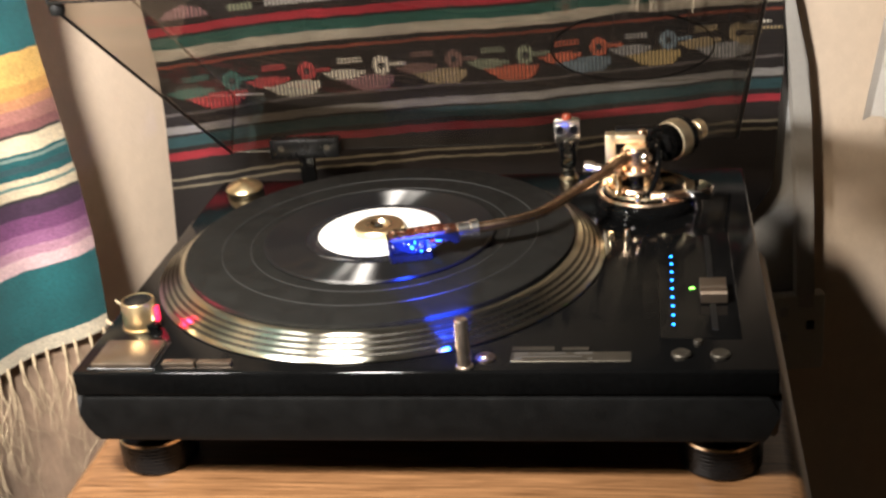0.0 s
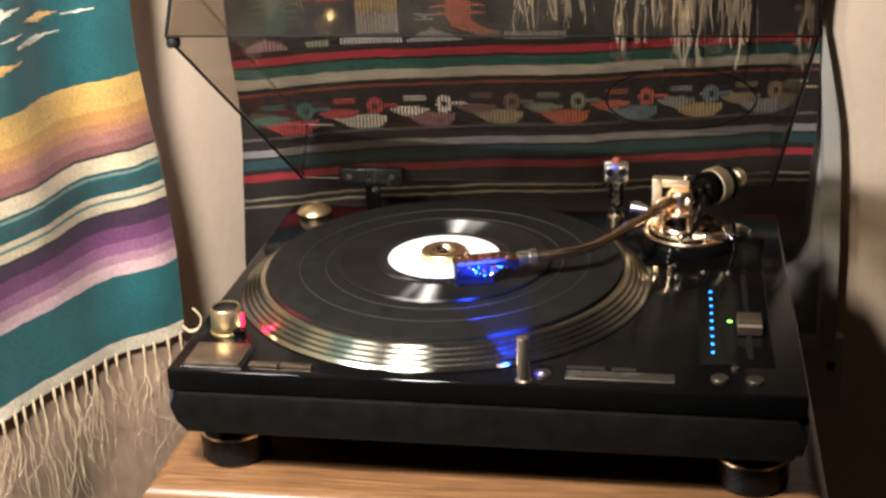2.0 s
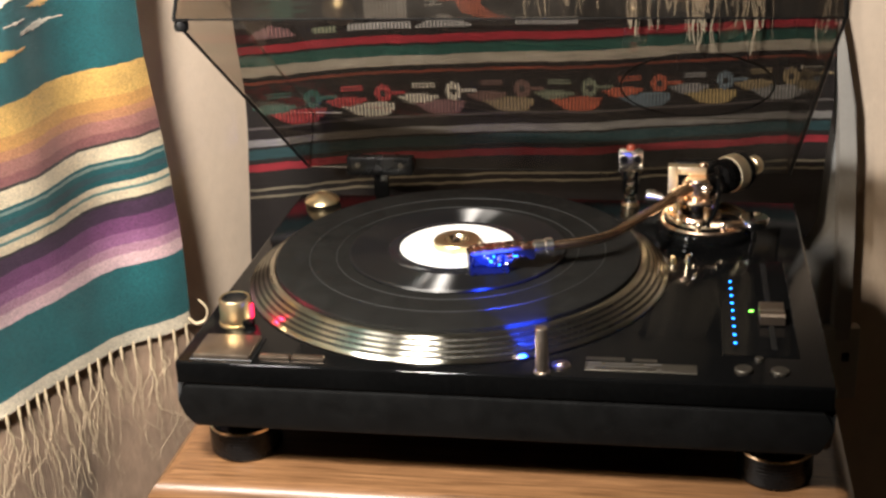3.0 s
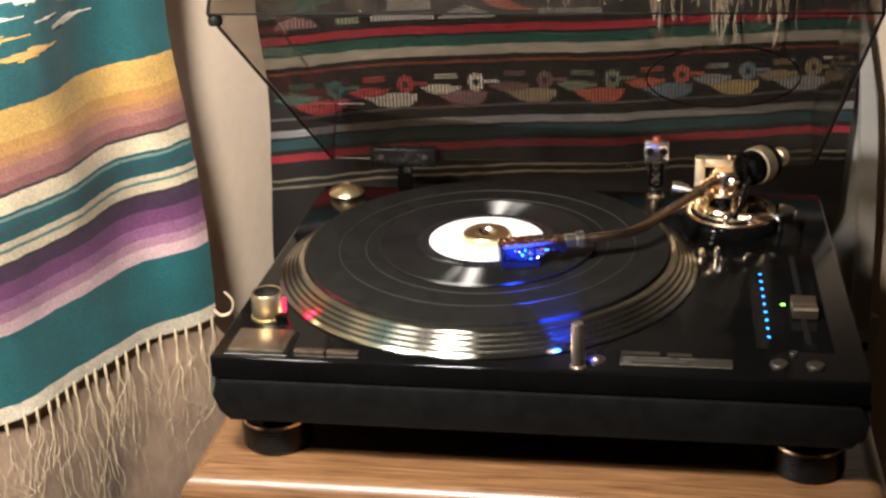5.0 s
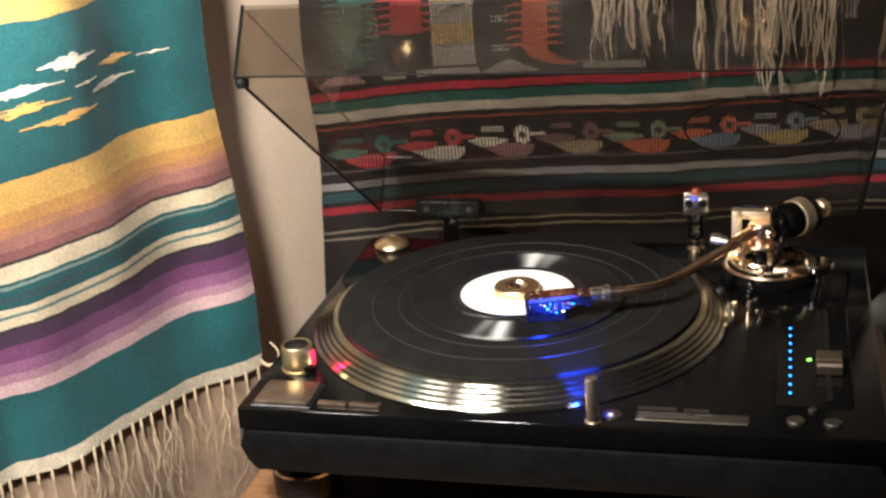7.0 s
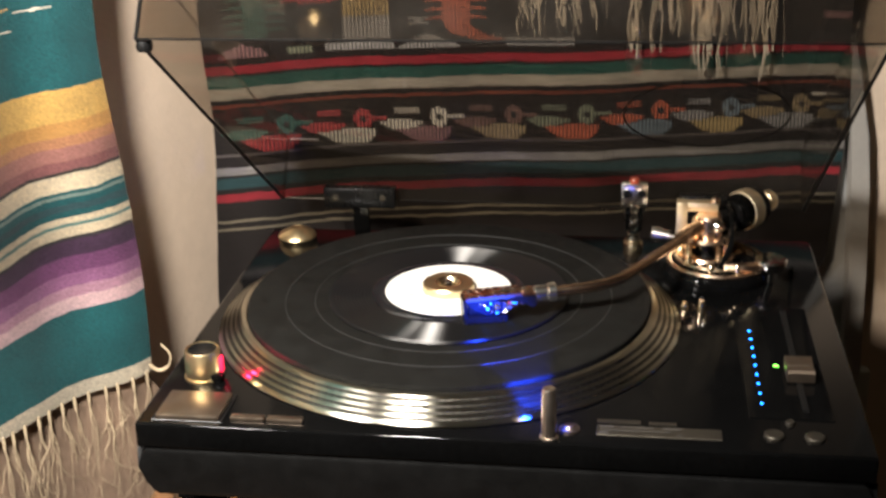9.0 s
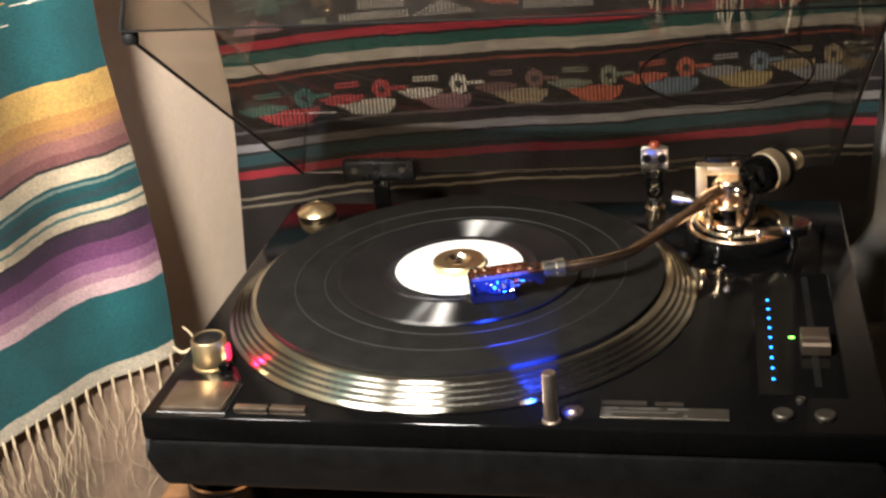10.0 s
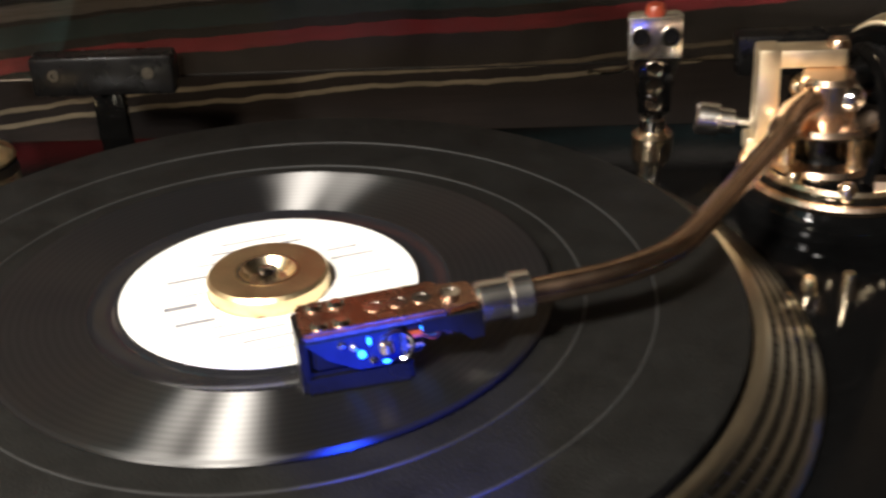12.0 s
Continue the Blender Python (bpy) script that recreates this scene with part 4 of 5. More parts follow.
box(bm, SP.x - 0.0066, SP.x + 0.0066, SP.y - 0.0040, SP.y - 0.0032, SP.z + 0.0140, SP.z + 0.0345, 0.0004)
part("stem_plate", bm, LACQUER, sh, "dark polished drilled stem")
bm = B()
box(bm, SP.x - 0.0106, SP.x + 0.0106, SP.y - 0.0046, SP.y - 0.0030, SP.z + 0.0370, SP.z + 0.0545, 0.0007)
part("shell_plate", bm, SATIN, sh, "bright chrome front plate")
bm = B()
lathe(bm, [(0.0042, 0.0545), (0.0040, 0.0570), (0.0032, 0.0585), (0, 0.0588)], 18, Matrix.Translation(SP))
part("guard", bm, REDPLASTIC, sh, "small red stylus guard")
bm = B()
sweep(bm, smooth_line([SP + Vector((-0.0090, -0.002, 0.0385)), SP + Vector((-0.0110, -0.006, 0.0345)), SP + Vector((-0.0190, -0.008, 0.0335)), SP + Vector((-0.0270, -0.009, 0.0345))], 4), 0.0009, 6)
part("finger_lift", bm, CHROME, sh)

# ---- hanging cloths ----
def rug_at(x, z, off=0.0):
    """The woven rug on the wall: a gently waving sheet; off moves towards the room."""
    y = 0.277 + 0.165 * x + 0.004 * math.sin(x * 21 + z * 3) + 0.002 * math.sin(x * 47 + 1) + 0.004 * math.sin(z * 16)
    if x < -0.17:
        y -= (-0.17 - x) * 0.30
    if x > 0.12:
        y += 0.005 * min(1.0, (x - 0.12) / 0.18) ** 1.5
    return Vector((x + 0.003 * math.sin(z * 23) + off * 0.17, y - off, z))


DARK = (0.016, 0.010, 0.0078)
RED, GREEN, IVORY, RUST = (0.36, 0.024, 0.036), (0.018, 0.085, 0.064), (0.42, 0.37, 0.29), (0.22, 0.052, 0.025)
THIN = (0.26, 0.22, 0.15)
RUG = [(0.70, DARK), (0.8345, THIN), (0.8362, DARK), (0.8410, THIN), (0.8427, DARK), (0.8475, THIN), (0.8492, DARK), (0.8610, RED), (0.8700, DARK), (0.8730, (0.02, 0.06, 0.065)), (0.8835, DARK),
       (0.8865, (0.28, 0.26, 0.24)), (0.8940, DARK), (0.9040, (0.13, 0.11, 0.10)), (0.9062, DARK), (0.9490, RUST), (0.9515, DARK), (0.9570, IVORY), (0.9670, DARK), (0.9685, GREEN), (0.9775, DARK), (0.9795, RED), (0.9885, DARK), (1.0030, (0.030, 0.022, 0.018))]
RUGCLOTH = cloth("woven_rug_wool", RUG, 0.70, 1.35, weave=4200, bump=0.5)
rug = thing("striped_rug", (0.04, 0.30, 0.72), "dark woven wall rug with red, green and cream stripes", "rug")
bm = B()
NX, NZ = 70, 100
grid = []
for j in range(NZ + 1):
    z = 0.725 + (1.75 - 0.725) * j / NZ
    row = []
    for i in range(NX + 1):
        x0, x1 = -0.240, 0.325 - 0.004 * max(0, min(1, (0.92 - z) / 0.06))
        if z < 0.785:
            x1 -= 0.045 * ((0.785 - z) / 0.060) ** 1.6
        if z < 0.95:
            x0 -= 0.006 * min(1, (0.95 - z) / 0.08)
        x = x0 + (x1 - x0) * i / NX
        row.append(bm.verts.new(rug_at(x, z)))
    grid.append(row)
for a, b in zip(grid, grid[1:]):
    for i in range(NX):
        bm.faces.new((a[i], a[i + 1], b[i + 1], b[i]))
bmesh.ops.solidify(bm, geom=bm.faces[:], thickness=0.003)
part("rug_cloth", bm, RUGCLOTH, rug, at=(0, 0, 0))


def yarn(name, c):
    return cloth("wool_" + name, [(0.0, c)], 0.0, 2.0, weave=0, bump=0.5, vary=0.35, ribs=0.0034)


WOOL = {n: yarn(n, tuple(0.84 * v for v in c)) for n, c in (("green", (0.022, 0.075, 0.055)), ("red", (0.30, 0.03, 0.03)), ("ivory", (0.40, 0.36, 0.29)), ("brown", (0.12, 0.06, 0.045)), ("sage", (0.13, 0.14, 0.09)), ("orange", (0.32, 0.07, 0.03)),
                                      ("blue", (0.10, 0.13, 0.15)), ("tan", (0.22, 0.16, 0.08)), ("grey", (0.20, 0.19, 0.18)), ("mauve", (0.16, 0.08, 0.08)), ("ochre", (0.28, 0.20, 0.08)), ("black", (0.012, 0.009, 0.008)))}


def patch(name, outline, wool, parent=rug, off=0.0):
    """A motif woven into the rug: its outline of (x, z) filled with weft rows that follow the rug's waves."""
    bm = B()
    zs = [z for _, z in outline]
    n = max(1, round((max(zs) - min(zs)) / 0.0019))
    step = (max(zs) - min(zs)) / n
    for k in range(n):
        z0 = min(zs) + k * step
        zm = z0 + step / 2
        cuts = sorted(p[0] + (q[0] - p[0]) * (zm - p[1]) / (q[1] - p[1]) for p, q in zip(outline, outline[1:] + outline[:1]) if (p[1] > zm) != (q[1] > zm))
        for x0, x1 in zip(cuts[::2], cuts[1::2]):
            x0, x1 = x0 + random.uniform(-0.0004, 0.0004), x1 + random.uniform(-0.0004, 0.0004)
            m = max(2, round((x1 - x0) / 0.008))
            rows = [[bm.verts.new(rug_at(x0 + (x1 - x0) * i / m, z, o)) for i in range(m + 1)] for z, o in ((z0, -0.001), (z0, 0.0008 + off), (z0 + step, 0.0008 + off), (z0 + step, -0.001))]
            for p, q in zip(rows, rows[1:]):
                for i in range(m):
                    bm.faces.new((p[i], p[i + 1], q[i + 1], q[i]))
    part(name, bm, WOOL[wool], parent, at=(0, 0, 0), smooth=False)


def rect(x0, x1, z0, z1, n=4):
    return [(x0 + (x1 - x0) * k / n, z0) for k in range(n + 1)] + [(x1 - (x1 - x0) * k / n, z1) for k in range(n + 1)]


HEADS = [(-0.181, "green", "red", "green"), (-0.115, "red", "ivory", "red"), (-0.046, "ivory", "mauve", "ivory"), (0.021, "brown", "tan", "brown"), (0.087, "sage", "orange", "sage"),
         (0.154, "orange", "blue", "orange"), (0.218, "blue", "ochre", "grey"), (0.282, "tan", "grey", "tan")]
for h, head, body, tail in HEADS:
    c = 0.9315
    patch("bird_head", [(h + 0.0085 * math.cos(w), c + 0.0095 * math.sin(w)) for w in (2 * math.pi * k / 8 for k in range(8))], head)
    patch("bird_eye", [(h + 0.003 * math.cos(w), c + 0.0035 * math.sin(w)) for w in (2 * math.pi * k / 6 for k in range(6))], "black", off=0.0006)
    patch("beak", [(h + 0.008, c - 0.0015), (h + 0.022, c - 0.001), (h + 0.022, c + 0.001), (h + 0.008, c + 0.0018)], head)
    patch("wing", [(h - 0.057, 0.9285), (h - 0.046, 0.9215), (h - 0.030, 0.9205), (h - 0.012, 0.9265), (h - 0.030, 0.9300)], tail)
    patch("bird_body", [(h - 0.040, 0.9205), (h - 0.026, 0.9110), (h - 0.018, 0.9085), (h + 0.002, 0.9085), (h + 0.010, 0.9150), (h + 0.011, 0.9215), (h - 0.010, 0.9230)], body)
    for dz in (0.9400, 0.9370):
        patch("dash", rect(h - 0.040, h - 0.018, dz - 0.0008, dz + 0.0008), tail)
# upright bands in the upper field
patch("upright_band", rect(-0.205, -0.186, 1.012, 1.20), "green")
for k in range(26):
    z = 1.018 + k * 0.0070
    patch("barb", [(-0.186, z), (-0.170, z + 0.0008), (-0.170, z + 0.0018), (-0.186, z + 0.0030)], "green")
    patch("barb", [(-0.205, z), (-0.221, z + 0.0008), (-0.221, z + 0.0018), (-0.205, z + 0.0030)], "green")
patch("upright_band", rect(-0.160, -0.132, 1.040, 1.20), "red")
for k in range(20):
    z = 1.042 + k * 0.0078
    patch("barb", [(-0.160, z), (-0.176, z + 0.0008), (-0.176, z + 0.0018), (-0.160, z + 0.0030)], "red")
    patch("barb", [(-0.132, z), (-0.116, z + 0.0008), (-0.116, z + 0.0018), (-0.132, z + 0.0030)], "red")
for k, w in enumerate(("grey", "ochre", "grey", "ochre", "blue", "ochre", "grey")):
    z = 1.006 + k * 0.021
    patch("upright_band", rect(-0.124, -0.082, z, z + 0.0208), w)
for z in (1.024, 1.058, 1.09):
    for d in (0, 0.007):
        patch("slash", [(-0.116 + d, z), (-0.114 + d, z), (-0.096 + d, z + 0.009), (-0.098 + d, z + 0.009)], "black", off=0.0006)
for z in (1.018, 1.047, 1.078):
    patch("knot", rect(-0.066, -0.048, z, z + 0.0016), "grey")
    patch("knot", rect(-0.066, -0.048, z + 0.0045, z + 0.0061), "grey")
    patch("knot", rect(-0.060, -0.054, z + 0.0016, z + 0.0045), "grey")
patch("upright_band", [(-0.012, 1.20), (-0.036, 1.20), (-0.036, 1.020), (-0.030, 1.010), (-0.006, 1.002), (0.018, 1.002), (0.000, 1.008), (-0.012, 1.016)], "orange")
for k in range(22):
    z = 1.022 + k * 0.0078
    patch("barb", [(-0.036, z), (-0.052, z + 0.0008), (-0.052, z + 0.0018), (-0.036, z + 0.0030)], "orange")
    patch("barb", [(-0.012, z), (0.004, z + 0.0008), (0.004, z + 0.0018), (-0.012, z + 0.0030)], "orange")
patch("low_band", [(-0.228, 0.996), (-0.186, 0.996), (-0.192, 1.003), (-0.207, 1.008), (-0.222, 1.003)], "mauve")
patch("low_band", rect(-0.172, -0.150, 0.996, 1.002), "sage")
patch("low_band", rect(-0.140, -0.080, 0.9965, 1.003, 6), "grey")
patch("low_band", [(-0.078, 0.9965), (-0.020, 0.9975), (-0.035, 1.004), (-0.050, 1.010), (-0.064, 1.004)], "grey")
patch("low_band", rect(0.020, 0.080, 0.9965, 1.004, 6), "grey")
patch("low_band", rect(0.258, 0.276, 1.03, 1.08), "grey")
patch("low_band", rect(0.300, 0.324, 1.012, 1.018), "mauve")
for x, z, w in ((0.302, 0.941, "ivory"), (0.312, 0.935, "tan")):
    patch("dash", rect(x - 0.011, x + 0.011, z - 0.0012, z + 0.0012), w)

# tassels that hang over the rug from a second cloth above it
random.seed(4)
upper = thing("tasselled_cloth", (0.14, 0.29, 1.16), "grey fringe of a second cloth hanging over the rug", "wall hanging")
bm = B()
bar = []
for k in range(25):
    x = 0.015 + 0.25 * k / 24
    bar.append(rug_at(x, 1.168, 0.010))
rows = [[bm.verts.new(v + Vector((0, 0, dz))) for v in bar] for dz in (0, 0.06, 0.14)]
for a, b in zip(rows, rows[1:]):
    for k in range(24):
        bm.faces.new((a[k], a[k + 1], b[k + 1], b[k]))
bmesh.ops.solidify(bm, geom=bm.faces[:], thickness=0.003)
part("hem", bm, GREYYARN, upper)


def strands(bm, start, length, count, spread, thick, down=Vector((0, 0, -1)), side=Vector((1, 0, 0)), fore=Vector((0, -1, 0))):
    """A tassel: a few wavering yarns from one knot."""
    for _ in range(count):
        end = random.uniform(-1, 1) * spread
        bow, ph, l = random.uniform(-1, 1) * spread * 0.6, random.uniform(0, 6), length * random.uniform(0.75, 1.08)
        pts = []
        for k in range(12):
            t = k / 11
            pts.append(start + down * l * t + side * (end * t**1.3 + bow * math.sin(t * 5 + ph) * t + 0.0018 * t * math.sin(t * 23 + 2 * ph) + 0.0012 * math.sin(t * 17 + ph)) + fore * (0.002 * math.sin(t * 7 + ph) + 0.004 * t))
        sweep(bm, pts, [thick * (1.0 - 0.45 * k / 11) for k in range(12)], 4, False)


ALONG = Vector((0.986, 0.168, 0))
for x, low in [(0.028, 1.015), (0.036, 1.012), (0.045, 1.020), (0.056, 1.012), (0.068, 1.010), (0.078, 1.022), (0.090, 1.020), (0.124, 0.988), (0.146, 1.000), (0.160, 1.012), (0.176, 0.985), (0.188, 0.980), (0.196, 0.978), (0.208, 1.012), (0.222, 1.000), (0.234, 0.978), (0.246, 0.973)]:
    bm = B()
    for _ in range(3):
        strands(bm, rug_at(x + random.uniform(-0.002, 0.002), 1.170, 0.011), 1.170 - low, 2, 0.006, random.uniform(0.0009, 0.0016), side=ALONG)
    strands(bm, rug_at(x, 1.170, 0.012), 1.165 - low, 3, 0.012, 0.0003, side=ALONG)
    part("tassel", bm, GREYYARN, upper)

# the blanket on the side wall
def serape_at(u, z, off=0.0):
    """u: metres from the blanket's free edge towards the room; off: away from the wall."""
    k = min(1.0, max(0.0, (z - 0.79) / 0.24))
    d = Vector((-0.50 + 0.13 * k, -0.866 - 0.06 * k, 0)).normalized()
    n = Vector((-d.y, d.x, 0))
    p = Vector((-0.258 - 0.009 * k, 0.054 + 0.008 * math.sin((z - 0.79) * 18), z)) + d * u
    w = 0.0105 * math.sin(u * 30 + z * 2.5) + 0.0035 * math.sin(u * 57 - z * 6) + 0.002 * math.sin(z * 40 + u * 12)
    p = p + n * (w * min(1, u * 14 + 0.2) + off)
    p.x = max(p.x, -0.3417 + 0.35 * p.y + 0.014)
    return p


TEAL, GOLDY, ROSEY, CREAM = (0.007, 0.100, 0.108), (0.66, 0.42, 0.12), (0.38, 0.17, 0.14), (0.70, 0.60, 0.42)
SER = [(0.75, (0.62, 0.55, 0.42)), (0.7870, TEAL), (0.8440, (0.62, 0.43, 0.44)), (0.8545, (0.44, 0.24, 0.31)), (0.8640, (0.30, 0.12, 0.24)), (0.8740, (0.18, 0.055, 0.15)), (0.8870, (0.06, 0.024, 0.06)), (0.9010, (0.035, 0.03, 0.03)), (0.9045, CREAM),
       (0.9130, (0.10, 0.22, 0.20)), (0.9155, CREAM), (0.9210, TEAL), (0.9265, (0.03, 0.08, 0.09)), (0.9320, TEAL), (0.9360, (0.22, 0.30, 0.26)), (0.9390, TEAL), (0.9420, CREAM), (0.9560, (0.04, 0.035, 0.03)), (0.9580, (0.27, 0.105, 0.10)), (0.9680, ROSEY), (0.9780, (0.48, 0.23, 0.11)), (0.9860, (0.56, 0.30, 0.085)),
       (0.9970, GOLDY), (1.0210, TEAL), (1.1340, GOLDY), (1.1600, ROSEY), (1.1800, CREAM), (1.2000, TEAL)]
SERAPE = cloth("blanket_wool", SER, 0.75, 1.45, weave=0, bump=0.9, vary=0.38, slubs=(420, 420, 1200))
ser = thing("striped_blanket", (-0.42, -0.2, 0.78), "fringed teal, yellow and purple striped wool blanket on the wall", "blanket")
bm = B()
NU, NV = 90, 96
grid = []
for j in range(NV + 1):
    grid.append([])
    for i in range(NU + 1):
        u = 0.80 * i / NU
        z = 0.776 + (1.72 - 0.776) * j / NV
        grid[-1].append(bm.verts.new(serape_at(u, z)))
for a, b in zip(grid, grid[1:]):
    for i in range(NU):
        bm.faces.new((a[i], a[i + 1], b[i + 1], b[i]))
bmesh.ops.solidify(bm, geom=bm.faces[:], thickness=0.003)
part("blanket_cloth", bm, SERAPE, ser, at=(0, 0, 0))


def figure(u0, u1, zc, hh, wool):
    """A jagged figure of short weft rows, each with its own ends."""
    bm = B()
    n = max(3, round(2 * hh / 0.0008))
    mid, half = (u0 + u1) / 2, abs(u1 - u0) / 2
    drift = random.uniform(-0.3, 0.3)
    for k in range(n):
        f = 2 * (k + 0.5) / n - 1
        w = half * (1.05 - abs(f)) ** 1.5 * random.uniform(0.4, 1.1)
        c = mid + half * (drift * f + random.uniform(-0.18, 0.18))
        z0, z1 = zc - hh + 2 * hh * k / n, zc - hh + 2 * hh * (k + 1) / n
        rows = [[bm.verts.new(serape_at(c - w + 2 * w * i / 8, z, o)) for i in range(9)] for z, o in ((z0, -0.001), (z0, 0.0003), (z1, 0.0003), (z1, -0.001))]
        for p, q in zip(rows, rows[1:]):
            for i in range(8):
                bm.faces.new((p[i], p[i + 1], q[i + 1], q[i]))
    part("woven_figure", bm, wool, ser, at=(0, 0, 0), smooth=False)


FIGW, FIGG = cloth("figure_white", [(0.0, (0.44, 0.40, 0.31))], 0.0, 2.0, weave=0, bump=0.4), cloth("figure_gold", [(0.0, (0.42, 0.23, 0.05))], 0.0, 2.0, weave=0, bump=0.4)
random.seed(12)
for u0, u1, zc, hh, m in ((0.190, 0.118, 1.100, 0.0075, FIGW), (0.122, 0.062, 1.087, 0.0050, FIGG), (0.240, 0.158, 1.087, 0.0050, FIGW), (0.240, 0.150, 1.073, 0.0060, FIGG), (0.140, 0.062, 1.071, 0.0040, FIGW), (0.200, 0.112, 1.059, 0.0058, FIGG),
                          (0.150, 0.118, 1.080, 0.0015, FIGW), (0.066, 0.036, 1.084, 0.0014, FIGW), (0.315, 0.240, 1.070, 0.006, FIGG), (0.330, 0.245, 1.095, 0.006, FIGW)):
    c = (u0 + u1) / 2
    figure(c + 0.84 * (u0 - c), c + 0.84 * (u1 - c), zc, hh * 0.85, m)
random.seed(9)
u = 0.006
while u < 0.56:
    bm = B()
    d = (serape_at(u + 0.01, 0.776) - serape_at(u, 0.776)).normalized()
    n = Vector((-d.y, d.x, 0))
    top = serape_at(u, 0.778)
    sweep(bm, [top, top + Vector((0, 0, -0.006)), top + Vector((0, 0, -0.013))], [0.0011, 0.0013, 0.0008], 6)
    for _ in range(4):
        strands(bm, top + Vector((0, 0, -0.011)), random.uniform(0.04, 0.14), 1, random.choice((0.004, 0.010, 0.022, 0.036)), random.uniform(0.00016, 0.00038), side=d, fore=n)
    if random.random() < 0.5:
        strands(bm, top + Vector((0, 0, -0.02)), random.uniform(0.06, 0.11), 2, 0.04, 0.0003, side=d, fore=n)
    part("tassel", bm, YARN, ser)
    u += random.uniform(0.009, 0.015)

bm = B()
c = serape_at(0.002, 0.782)
sweep(bm, smooth_line([c, c + Vector((0.006, 0.002, -0.006)), c + Vector((0.014, 0.004, -0.003)), c + Vector((0.017, 0.004, 0.008)), c + Vector((0.010, 0.004, 0.017))], 5), [0.0015] * 10 + [0.0009] * 11, 6)
part("corner_cord", bm, YARN, ser, "cream cord loop at the corner")

# a plain brown curtain that hangs behind the fringe
BROWNCLOTH = cloth("brown_curtain_cloth", [(0.0, (0.36, 0.245, 0.165))], 0.0, 2.0, weave=2600, bump=0.35, vary=0.16, slubs=(260, 260, 60))
curtain = thing("brown_curtain", (-0.40, -0.2, 0.30), "plain brown cloth hanging in soft folds behind the fringe", "curtain")
bm = B()
grid = []
for j in range(31):
    z = 0.30 + 0.482 * j / 30
    row = []
    for i in range(91):
        u = -0.035 * min(1.0, max(0.0, 0.772 - z) / 0.07) + 0.76 * i / 90
        q = serape_at(max(u, 0.02), 0.79)
        q = q + Vector((-0.50, -0.866, 0)) * min(0.0, u - 0.02)
        fold = 0.006 * math.sin(u * 34 + 0.6) + 0.004 * math.sin(u * 83 + z * 3) - 0.010 * math.exp(-((u - 0.205 - 0.06 * (0.78 - z)) / 0.008) ** 2)
        x = q.x - 0.007 * min(1, max(0, (z - 0.71) / 0.06)) + fold * min(1, max(0, 0.78 - z) / 0.12)
        row.append(bm.verts.new((max(x, -0.3417 + 0.35 * q.y + 0.004), q.y, z)))
    grid.append(row)
for p, q in zip(grid, grid[1:]):
    for i in range(90):
        bm.faces.new((p[i], p[i + 1], q[i + 1], q[i]))
bmesh.ops.solidify(bm, geom=bm.faces[:], thickness=0.002)
part("curtain_cloth", bm, BROWNCLOTH, curtain, at=(0, 0, 0))

# ---- beside the rug ----
def back_wall(x, off):
    """A point of plan on the back wall, moved off it into the room."""
    return Vector((x + off * 0.168, 0.3045 + 0.17 * x - off))


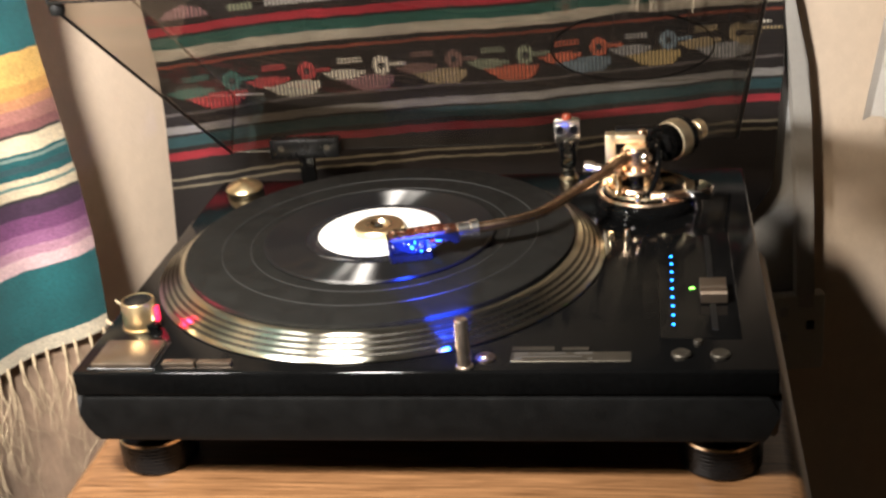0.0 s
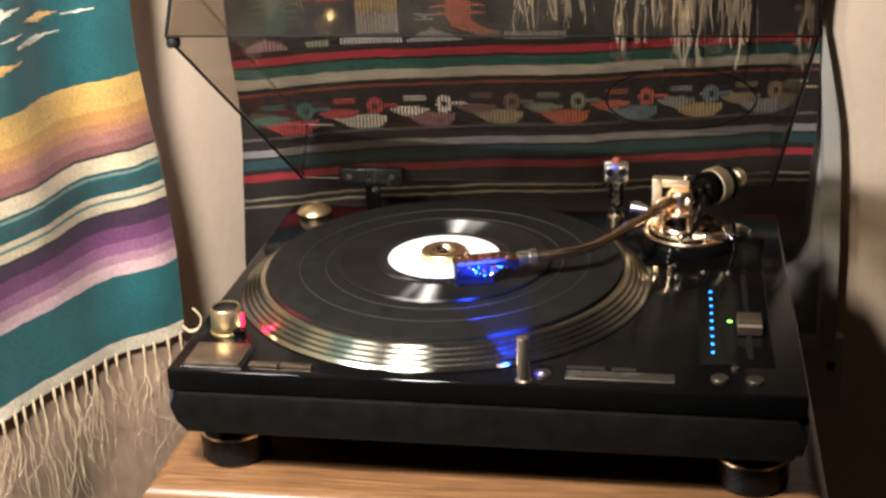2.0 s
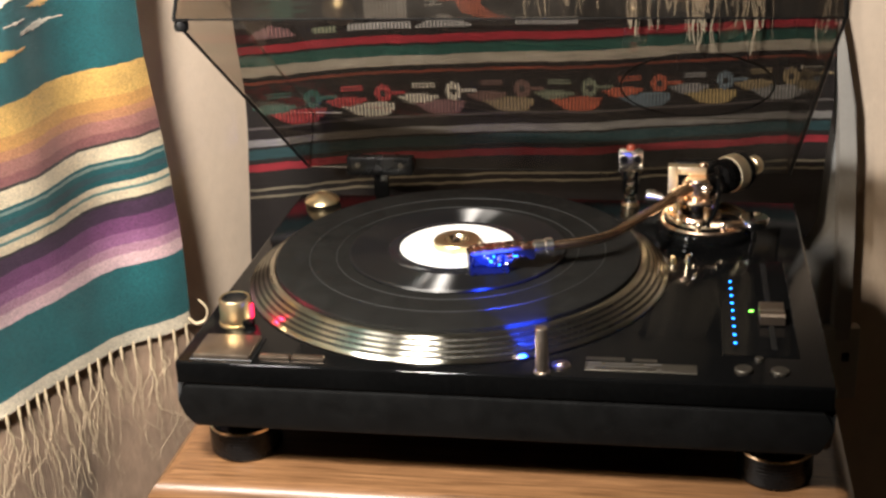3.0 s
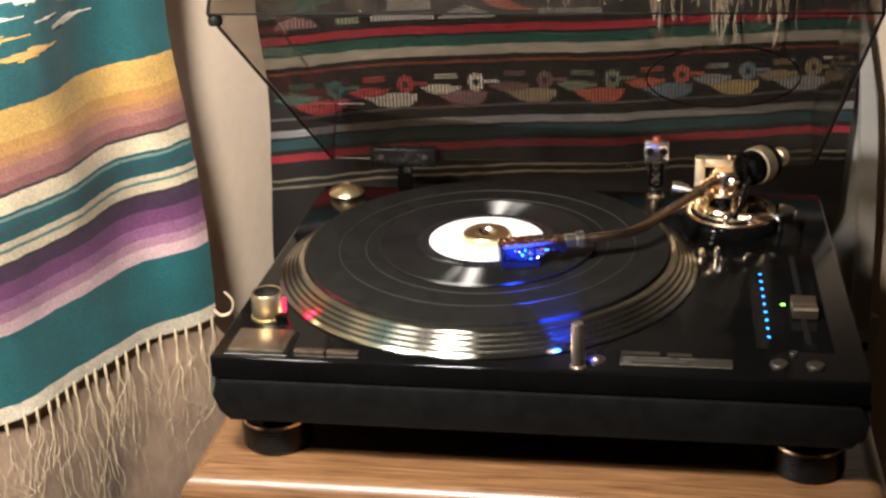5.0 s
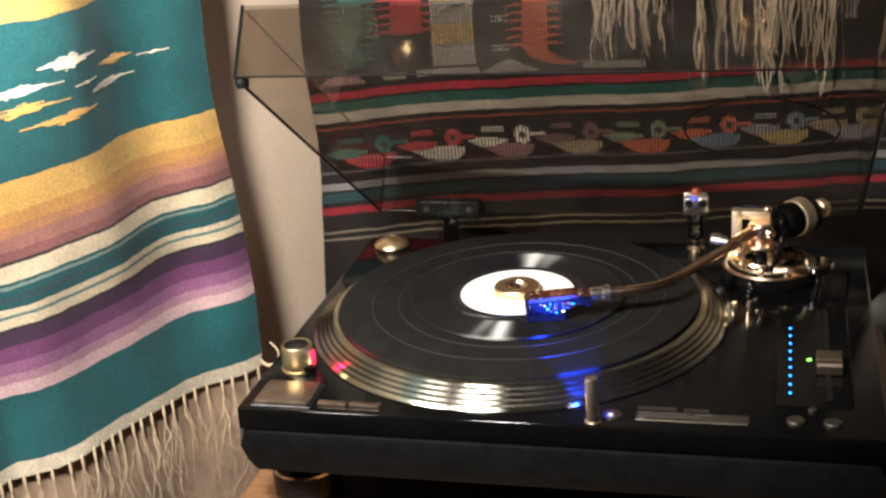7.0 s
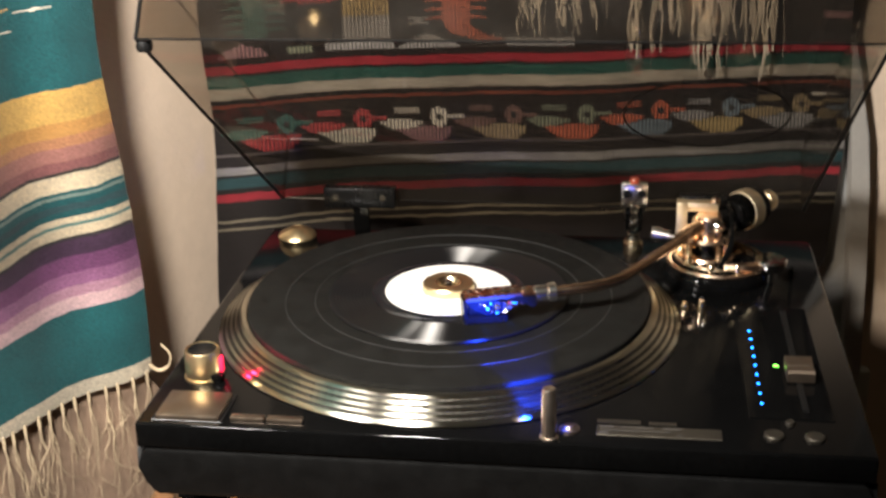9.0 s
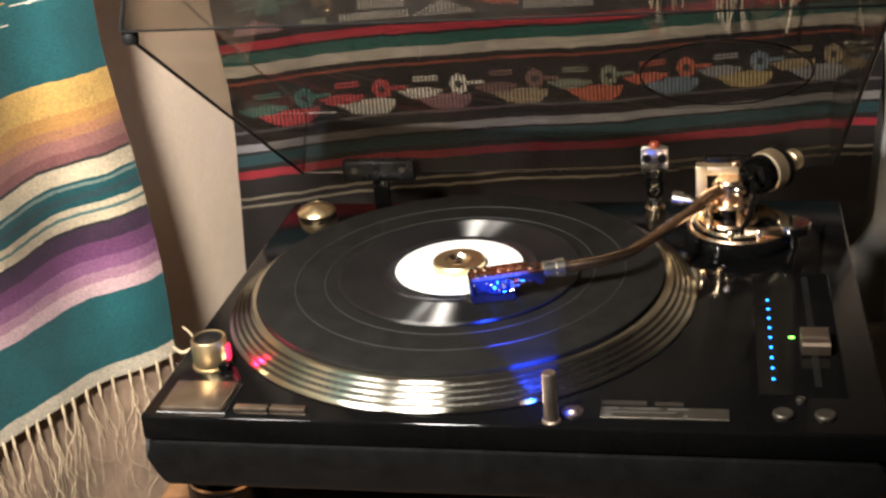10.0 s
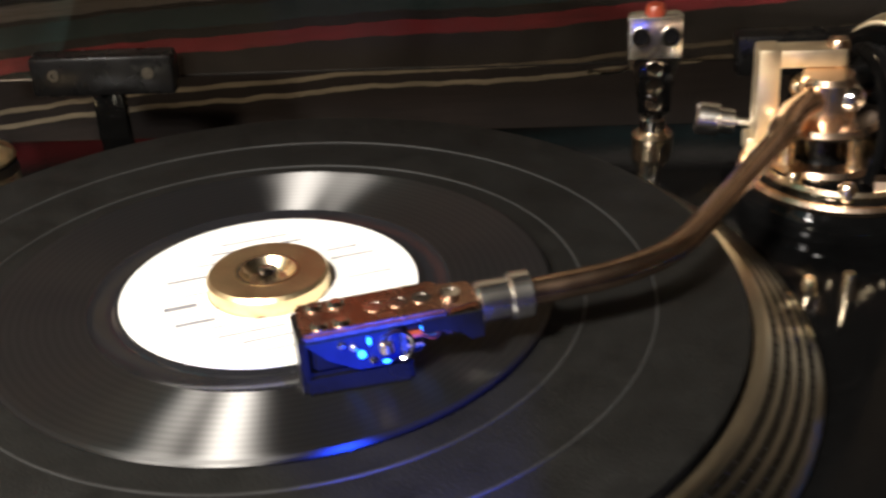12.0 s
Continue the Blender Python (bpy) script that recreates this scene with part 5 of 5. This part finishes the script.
board = thing("trim_board", (0.35, 0.355, 0.62), "grey painted trim board with a raised lighter strip on the wall", "board")
for name, m, deep, rows in (("back_strip", BOARDGREY, 0.006, ((0.640, 0.285, 0.345), (0.757, 0.285, 0.341), (0.895, 0.285, 0.330), (0.990, 0.285, 0.324))),
                            ("front_strip", BOARD, 0.021, ((0.640, 0.3415, 0.3600), (0.757, 0.3395, 0.3550), (0.850, 0.3330, 0.3500), (0.898, 0.3290, 0.3460), (0.960, 0.3220, 0.3320), (1.000, 0.3180, 0.3230)))):
    bm = B()
    rings = []
    for z, x0, x1 in rows:
        rings.append([bm.verts.new((p.x, p.y, z)) for p in (back_wall(x0, 0.0), back_wall(x1, 0.0), back_wall(x1, deep), back_wall(x0, deep))])
    for a, b in zip(rings, rings[1:]):
        for k in range(4):
            bm.faces.new((a[k], a[(k + 1) % 4], b[(k + 1) % 4], b[k]))
    bm.faces.new(rings[0][::-1])
    bm.faces.new(rings[-1])
    bmesh.ops.bevel(bm, geom=[e for e in bm.edges if abs(e.verts[0].co.z - e.verts[1].co.z) > 0.01], offset=0.0018, segments=2, affect="EDGES")
    part(name, bm, m, board)
outlet = thing("outlet_box", (0.347, 0.355, 0.61), "grey plastic outlet plate at the foot of the board", "outlet")
bm = B()
box(bm, 0.3165, 0.3720, 0.342, 0.3575, 0.568, 0.654, 0.003)
bmesh.ops.rotate(bm, cent=(0.344, 0.355, 0), matrix=Matrix.Rotation(radians(9.6), 3, "Z"), verts=bm.verts)
part("cover_plate", bm, PLATE, outlet)
for x, z in ((0.3300, 0.637), (0.3300, 0.608), (0.3570, 0.620)):
    bm = B()
    box(bm, x - 0.0040, x + 0.0040, 0.3400, 0.3440, z - 0.005, z + 0.005, 0.001)
    bmesh.ops.rotate(bm, cent=(0.344, 0.355, 0), matrix=Matrix.Rotation(radians(9.6), 3, "Z"), verts=bm.verts)
    part("slot", bm, BOARDGREY if x < 0.35 else BLACK, outlet)
wc = thing("white_cloth", (0.44, 0.34, 0.86), "white cotton cloth hanging on the wall", "cloth")
bm = B()
grid = []
for j in range(24):
    z = 0.842 + 0.5 * j / 23
    grid.append([bm.verts.new((0.399 + 0.10 * i / 12 + 0.085 * (j / 23), 0.332 + 0.0145 * (j / 23) + 0.016 * i / 12 + 0.004 * math.sin(i * 1.3 + j * 0.15), z + 0.003 * math.sin(i * 1.1))) for i in range(13)])
for a, b in zip(grid, grid[1:]):
    for i in range(12):
        bm.faces.new((a[i], a[i + 1], b[i + 1], b[i]))
bmesh.ops.solidify(bm, geom=bm.faces[:], thickness=0.002)
part("cloth_sheet", bm, WHITECLOTH, wc)
